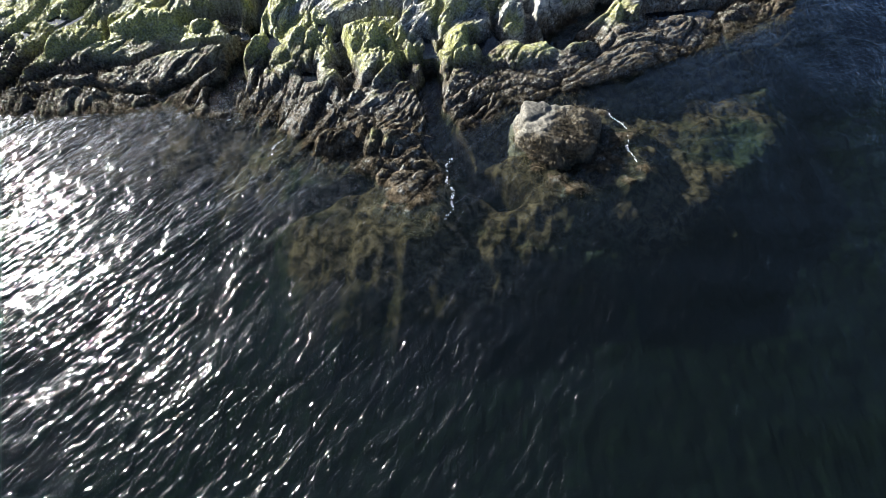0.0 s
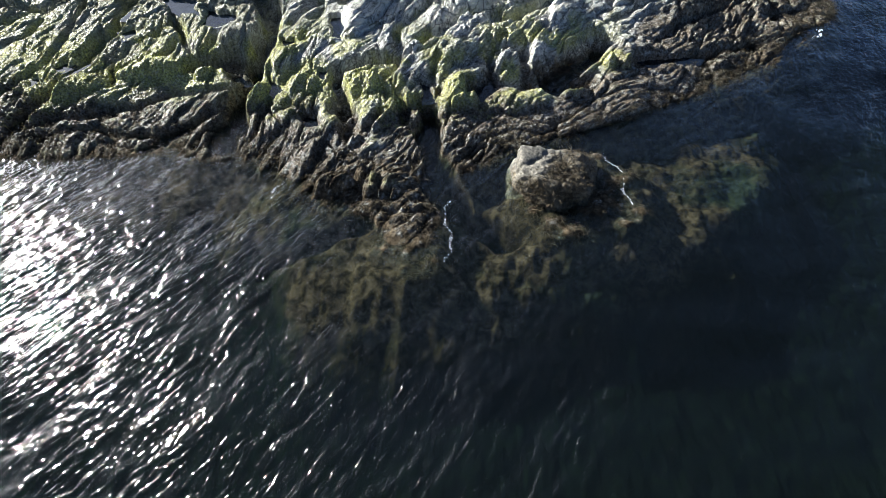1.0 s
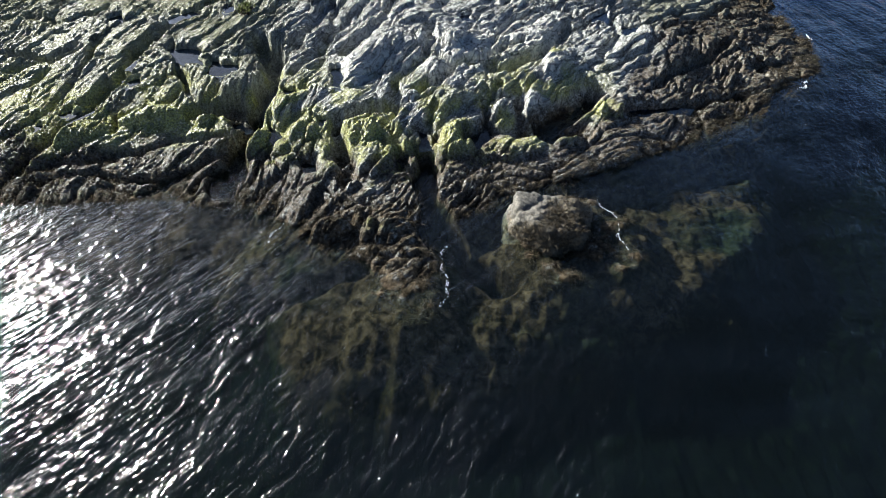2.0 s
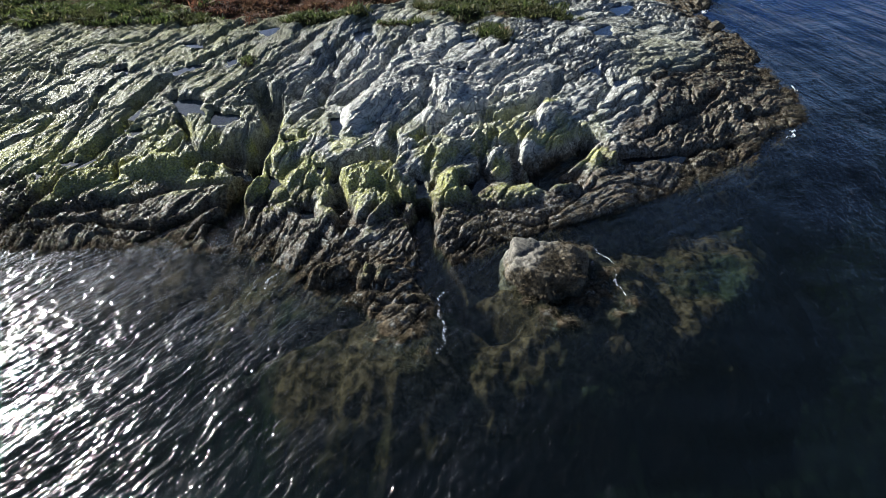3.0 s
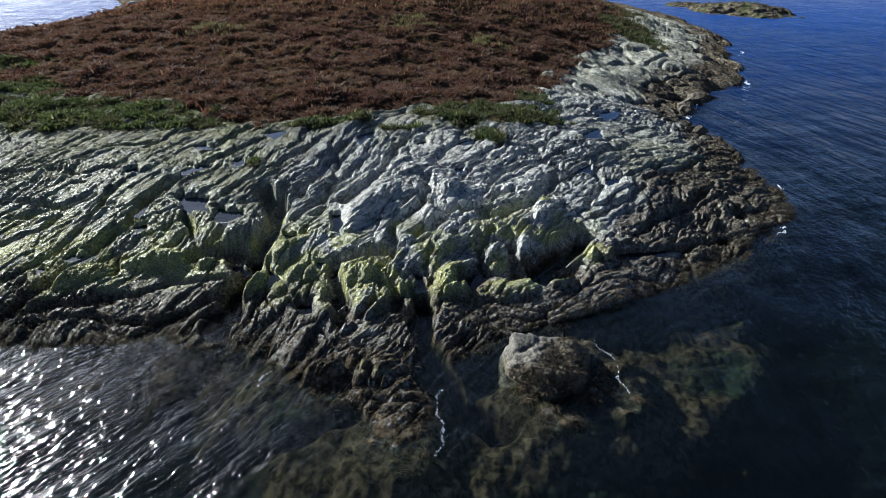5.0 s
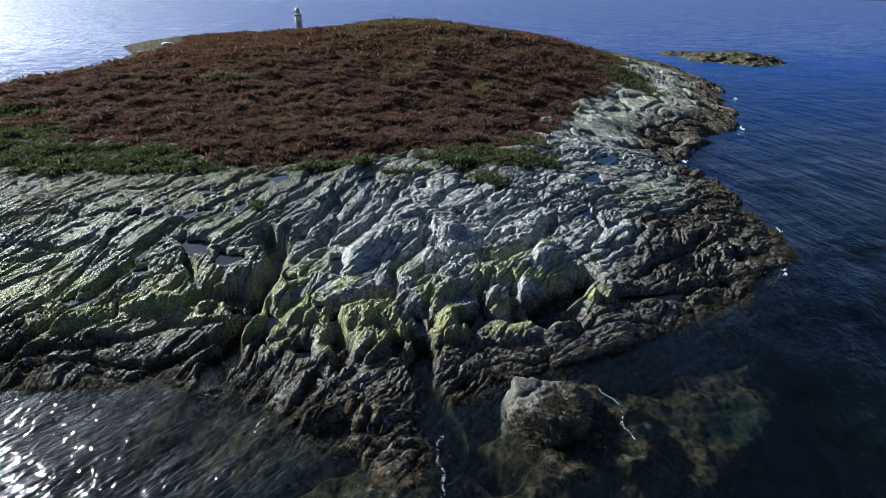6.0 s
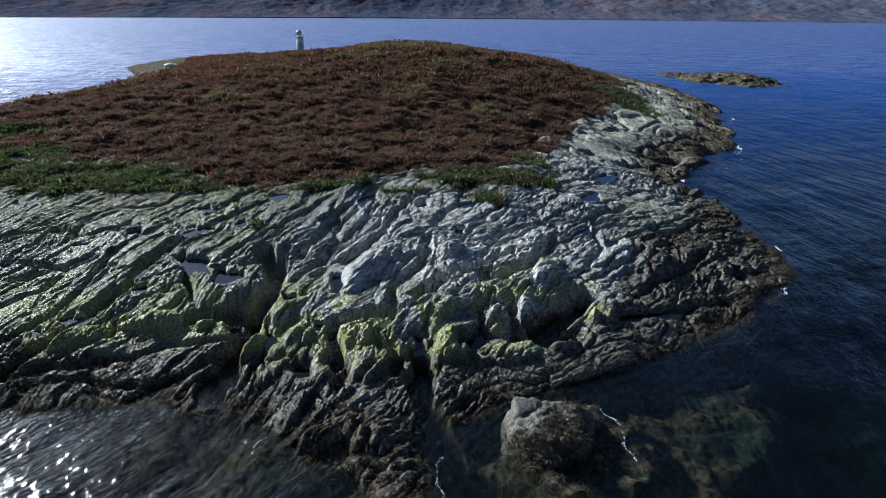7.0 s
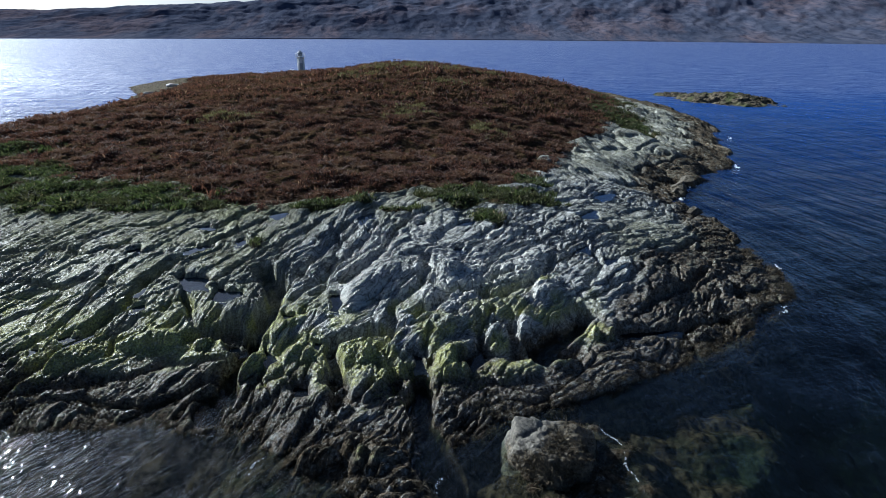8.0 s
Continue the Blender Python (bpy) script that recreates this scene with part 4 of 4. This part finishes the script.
def light_tower(x, y, z):
    tower = new("lighthouse")
    tower.matrix_world = pose(x, y, z, 0, 0, 20)
    part("plinth", made(lambda b: (block(b, 0, 0, -0.6, 2.3, 2.3, 1.6, 0.04), block(b, 0, 0, 0.33, 1.9, 1.9, 0.3, 0.03))), CONCRETE, tower, "grey concrete plinth")
    part("shaft", made(lambda b: ring(b, 0.9, 0.46, 0.78, 3.5, 8)), WHITE, tower)
    for k in range(8):
        a = radians(22.5 + 45 * k)
        part("corner_strip", made(lambda b: block(b, 0.85 * math.cos(a), 0.85 * math.sin(a), 1.98, 0.07, 0.07, 3.0)), GREY, tower, "grey corner strip")
    door = part("door", made(lambda b: block(b, 0, -0.84, 1.4, 0.62, 0.1, 1.8, 0.01)), GREY, tower, "grey steel door")
    part("handle", made(lambda b: block(b, 0.22, -0.91, 1.4, 0.04, 0.06, 0.14)), CONCRETE, door)
    gallery = part("gallery", made(lambda b: (ring(b, 0.8, 3.42, 1.15, 3.58), ring(b, 1.18, 3.58, 1.18, 3.66))), GREY, tower, "grey gallery deck")
    for k in range(12):
        a = 2 * math.pi * k / 12
        part("rail_post", made(lambda b: bmesh.ops.create_cone(b, cap_ends=True, segments=8, radius1=0.025, radius2=0.025, depth=0.8, matrix=pose(1.12 * math.cos(a), 1.12 * math.sin(a), 4.05))), GREY, gallery)
    for h in (4.05, 4.44):
        def hoop(b):
            rim = [[b.verts.new(((1.12 + 0.025 * math.cos(q)) * math.cos(w), (1.12 + 0.025 * math.cos(q)) * math.sin(w), h + 0.025 * math.sin(q))) for q in (0, math.pi / 2, math.pi, 1.5 * math.pi)]
                   for w in (2 * math.pi * i / 32 for i in range(32))]
            for i in range(32):
                for j in range(4):
                    b.faces.new((rim[i][j], rim[(i + 1) % 32][j], rim[(i + 1) % 32][(j + 1) % 4], rim[i][(j + 1) % 4]))
        part("handrail", made(hoop), GREY, gallery)
    lantern = part("lantern", made(lambda b: ring(b, 0.52, 3.66, 0.52, 4.0, 12)), WHITE, tower)
    glass = plain_material("lantern_glass", (0.10, 0.12, 0.14), (0.14, 0.16, 0.18), 0.05, 2.0)
    for k in range(12):
        a = 2 * math.pi * (k + 0.5) / 12
        part("pane", made(lambda b: block(b, 0, 0, 0, 0.012, 0.25, 0.62, 0, pose(0.5 * math.cos(a), 0.5 * math.sin(a), 4.31, 0, 0, math.degrees(a)))), glass, lantern)
        w = 2 * math.pi * k / 12
        part("glazing_bar", made(lambda b: block(b, 0.52 * math.cos(w), 0.52 * math.sin(w), 4.31, 0.05, 0.05, 0.62)), WHITE, lantern)
    roof = part("roof", made(lambda b: (ring(b, 0.62, 4.62, 0.6, 4.70), ring(b, 0.6, 4.70, 0.36, 4.98), ring(b, 0.36, 4.98, 0.1, 5.14))), GREY, tower, "grey domed roof")
    part("vent_ball", made(lambda b: bmesh.ops.create_icosphere(b, subdivisions=3, radius=0.12, matrix=pose(0, 0, 5.25))), GREY, roof)
    return tagged(tower, "small white light tower with grey gallery on the hill", "lighthouse")


def height_at(x, y):
    return float(ground_height(np.array([x]), np.array([y]))[0][0])


TX, TY = -34.3, 140.9
light_tower(TX, TY, height_at(TX, TY) + 0.5)
box = part("equipment_box", made(lambda b: (block(b, 0, 0, 0.35, 0.9, 0.7, 0.7, 0.03), block(b, 0, 0, 0.73, 1.0, 0.8, 0.06, 0.01))), WHITE)
box.matrix_world = pose(TX - 2.0, TY - 1.2, height_at(TX - 2.0, TY - 1.2) + 0.35, 0, 0, 15)
tagged(box, "small white equipment box beside the light tower", "equipment box")


# ---- plants ----
def tufts(name, x, y, z, blades, tall, wide, lean, material, bend=0.0, seed=1, sprawl=0.12, clump=0.0):
    """Many small clumps of bent blades in one mesh."""
    g = np.random.RandomState(seed)
    n = len(x) * blades
    X, Y, Z = (np.repeat(v, blades) for v in (x, y, z))
    size = np.repeat(g.uniform(0.65, 1.3, len(x)), blades) * g.uniform(0.6, 1.15, n)
    size = size * np.repeat(np.clip(1 + clump * rough(x * 0.45, y * 0.45, 3, 88), 0.35, 2.0), blades)
    X, Y = X + g.normal(0, sprawl, n) * size, Y + g.normal(0, sprawl, n) * size
    a, b = g.uniform(0, 2 * np.pi, n), g.uniform(0, 2 * np.pi, n)
    out = np.abs(g.normal(0, lean, n))
    h, w = tall * size, wide * size * 0.5
    wx, wy = np.cos(b) * w, np.sin(b) * w
    mx, my = np.cos(a) * out * h * 0.4, np.sin(a) * out * h * 0.4
    v = np.stack([np.stack([X, Y, Z - 0.05], -1), np.stack([X + mx + wx, Y + my + wy, Z + h * .5], -1),
                  np.stack([X + 2.6 * mx, Y + 2.6 * my, Z + h * (1 - bend)], -1), np.stack([X + mx - wx, Y + my - wy, Z + h * .5], -1)], 1).reshape(-1, 3)
    f = np.arange(n)[:, None] * 4 + np.array([0, 1, 2, 3])
    return cloth(name, v, f, material, False)


def scatter(x0, x1, y0, y1, count, keep, seed):
    g = np.random.RandomState(seed)
    x, y = g.uniform(x0, x1, count), g.uniform(y0, y1, count)
    z, d, turf = ground_height(x, y)
    k = keep(x, y, z, d, turf, g.uniform(0, 1, count))
    return x[k], y[k], z[k]


LIGHT_SPOTS = [(-11, 80, 4, 2.5, 0.2), (1, 76, 3, 2, 0.0), (-4, 62, 3, 3, 0.0), (-22, 58, 4, 3, 0.4), (5, 58, 3, 3, 0.2), (-52, 95, 6, 14, 0.0), (-2, 90, 5, 3, 0.0), (-7, 86, 7, 3, 0.0), (4, 87, 5, 3, 0.1)]


def in_moor(x, y):
    return inside_of(x, y, MOOR) + 1.4 * rough(x * 0.4, y * 0.4, 3, 31)


hx, hy, hz = scatter(-62, 32, 32, 66, 60000, lambda x, y, z, d, t, r: (in_moor(x, y) > -0.2) & (greenness(x, y, GREEN_BANDS) > 1.0) & (np.abs(x) < 0.9 * y + 2), 91)
heather = tufts("heather", hx, hy, hz, 15, 0.20, 0.055, 1.2, HEATHER, 0.15, 92, 0.15, 1.3)
tagged(heather, "russet-brown autumn heather and dead stems on the hill", "heather", kind="stuff")
hx, hy, hz = scatter(-80, 45, 66, 150, 42000, lambda x, y, z, d, t, r: (in_moor(x, y) > -0.2) & (np.abs(x) < 0.9 * y + 2), 93)
far_heather = tufts("far_heather", hx, hy, hz, 6, 0.3, 0.15, 1.0, HEATHER, 0.1, 94, 0.4, 0.7)
tagged(far_heather, "brown heather covering the hill's crest", "heather", kind="stuff")
hx, hy, hz = scatter(-52, 10, 28, 52, 70000, lambda x, y, z, d, t, r: (greenness(x, y, GREEN_BANDS) < 0.55 + 0.6 * r) & (z > 0.6), 95)
grass = tufts("shore_grass", hx, hy, hz, 8, 0.24, 0.07, 0.9, GRASS, 0.1, 96, 0.14, 0.9)
tagged(grass, "short green shore grass and herbs above the rock", "grass", kind="stuff")
hx, hy, hz = scatter(15, 34, 60, 112, 22000, lambda x, y, z, d, t, r: (greenness(x, y, GREEN_BANDS) < 0.55 + 0.6 * r) & (z > 0.6), 99)
tagged(tufts("shore_grass", hx, hy, hz, 6, 0.3, 0.1, 0.8, GRASS, 0.1, 100, 0.2), "green grass strip above the eastern rocks", "grass", kind="stuff")
hx, hy, hz = scatter(-60, 12, 50, 110, 40000, lambda x, y, z, d, t, r: (greenness(x, y, LIGHT_SPOTS) < 0.1 + 0.8 * r) & (in_moor(x, y) > 0), 97)
sedge = tufts("sedge", hx, hy, hz, 7, 0.36, 0.09, 0.6, leaf_material("sedge", (0.05, 0.042, 0.018), (0.16, 0.14, 0.06), (0.10, 0.10, 0.035)), 0.05, 98, 0.2)
tagged(sedge, "yellow-green sedge tufts among the heather", "sedge", kind="stuff")

# ---- seaweed ----
hx, hy, hz = scatter(-20, 21, 9.5, 34, 60000, lambda x, y, z, d, t, r: (z > -0.10) & (z < 0.2 + 0.3 * r) & (grain(x * 0.9, y * 0.9, 85) > -0.25) & (d < 5), 101)
wrack = tufts("wrack", hx, hy, hz, 8, 0.055, 0.035, 2.0, WRACK, 0.6, 102, 0.10)
tagged(wrack, "dark brown bladder wrack draped on tide-line rock", "seaweed", kind="stuff")
tagged(tufts("wrack", spots[:, 0], spots[:, 1], spots[:, 2], 4, 0.07, 0.04, 2.0, WRACK, 0.6, 105, 0.05), "brown wrack clinging to the big boulder", "seaweed", kind="stuff")


# ---- foam along the swell's edge ----
def foam(x, y, length, turn, flecks, size, seed):
    """A wavering line of flecks, denser at its middle."""
    g = np.random.RandomState(seed)
    bm = bmesh.new()
    for k in range(flecks):
        u = float(np.clip(g.normal(0, 0.27), -0.5, 0.5)) * length
        r = g.uniform(0.25, 1.0) * size
        v = g.normal(0, 2.4) * size + 0.10 * math.sin(u * 3.1 + seed) + 0.05 * math.sin(u * 8.3 + seed)
        ring_verts = [bm.verts.new((u + r * g.uniform(0.5, 1.6) * 1.8 * math.cos(q), v + r * g.uniform(0.5, 1.3) * math.sin(q), 0.0)) for q in np.linspace(0, 2 * np.pi, 9)[:-1]]
        made_face = bm.faces.new(ring_verts)
        made_face.normal_update()
        if made_face.normal.z < 0:
            made_face.normal_flip()
    bmesh.ops.solidify(bm, geom=bm.faces[:], thickness=-0.02)
    ob = part("sea_foam", bm, FOAM)
    ob.matrix_world = pose(x, y, 0.012, 0, 0, turn)
    return tagged(ob, "thin white sea foam washing at the rock's edge", "foam", "foam at the waterline", "stuff")


FOAM = plain_material("foam", (0.7, 0.72, 0.74), (0.85, 0.86, 0.87), 0.7, 20.0)
for k, (x, y, l, turn, flecks, size) in enumerate(((38.8, 75, 2.0, 60, 40, 0.035), (33.6, 65.3, 2.0, 65, 40, 0.035), (31.2, 57.8, 2.2, 70, 45, 0.04), (22.9, 49.3, 1.4, 50, 30, 0.03), (20.4, 45.4, 1.6, 70, 40, 0.035),
                                                   (20.0, 30.3, 1.4, 70, 36, 0.02), (17.3, 25.0, 1.2, 45, 40, 0.018), (-0.03, 12.2, 2.6, 92, 80, 0.010), (5.85, 15.6, 1.2, 109, 26, 0.010), (6.1, 14.1, 1.3, 94, 36, 0.011),
                                                   (-5.9, 14.2, 1.1, 80, 24, 0.010), (-8.6, 15.6, 2.2, 170, 26, 0.009))):
    foam(x, y, l, turn, flecks, size, 200 + k)
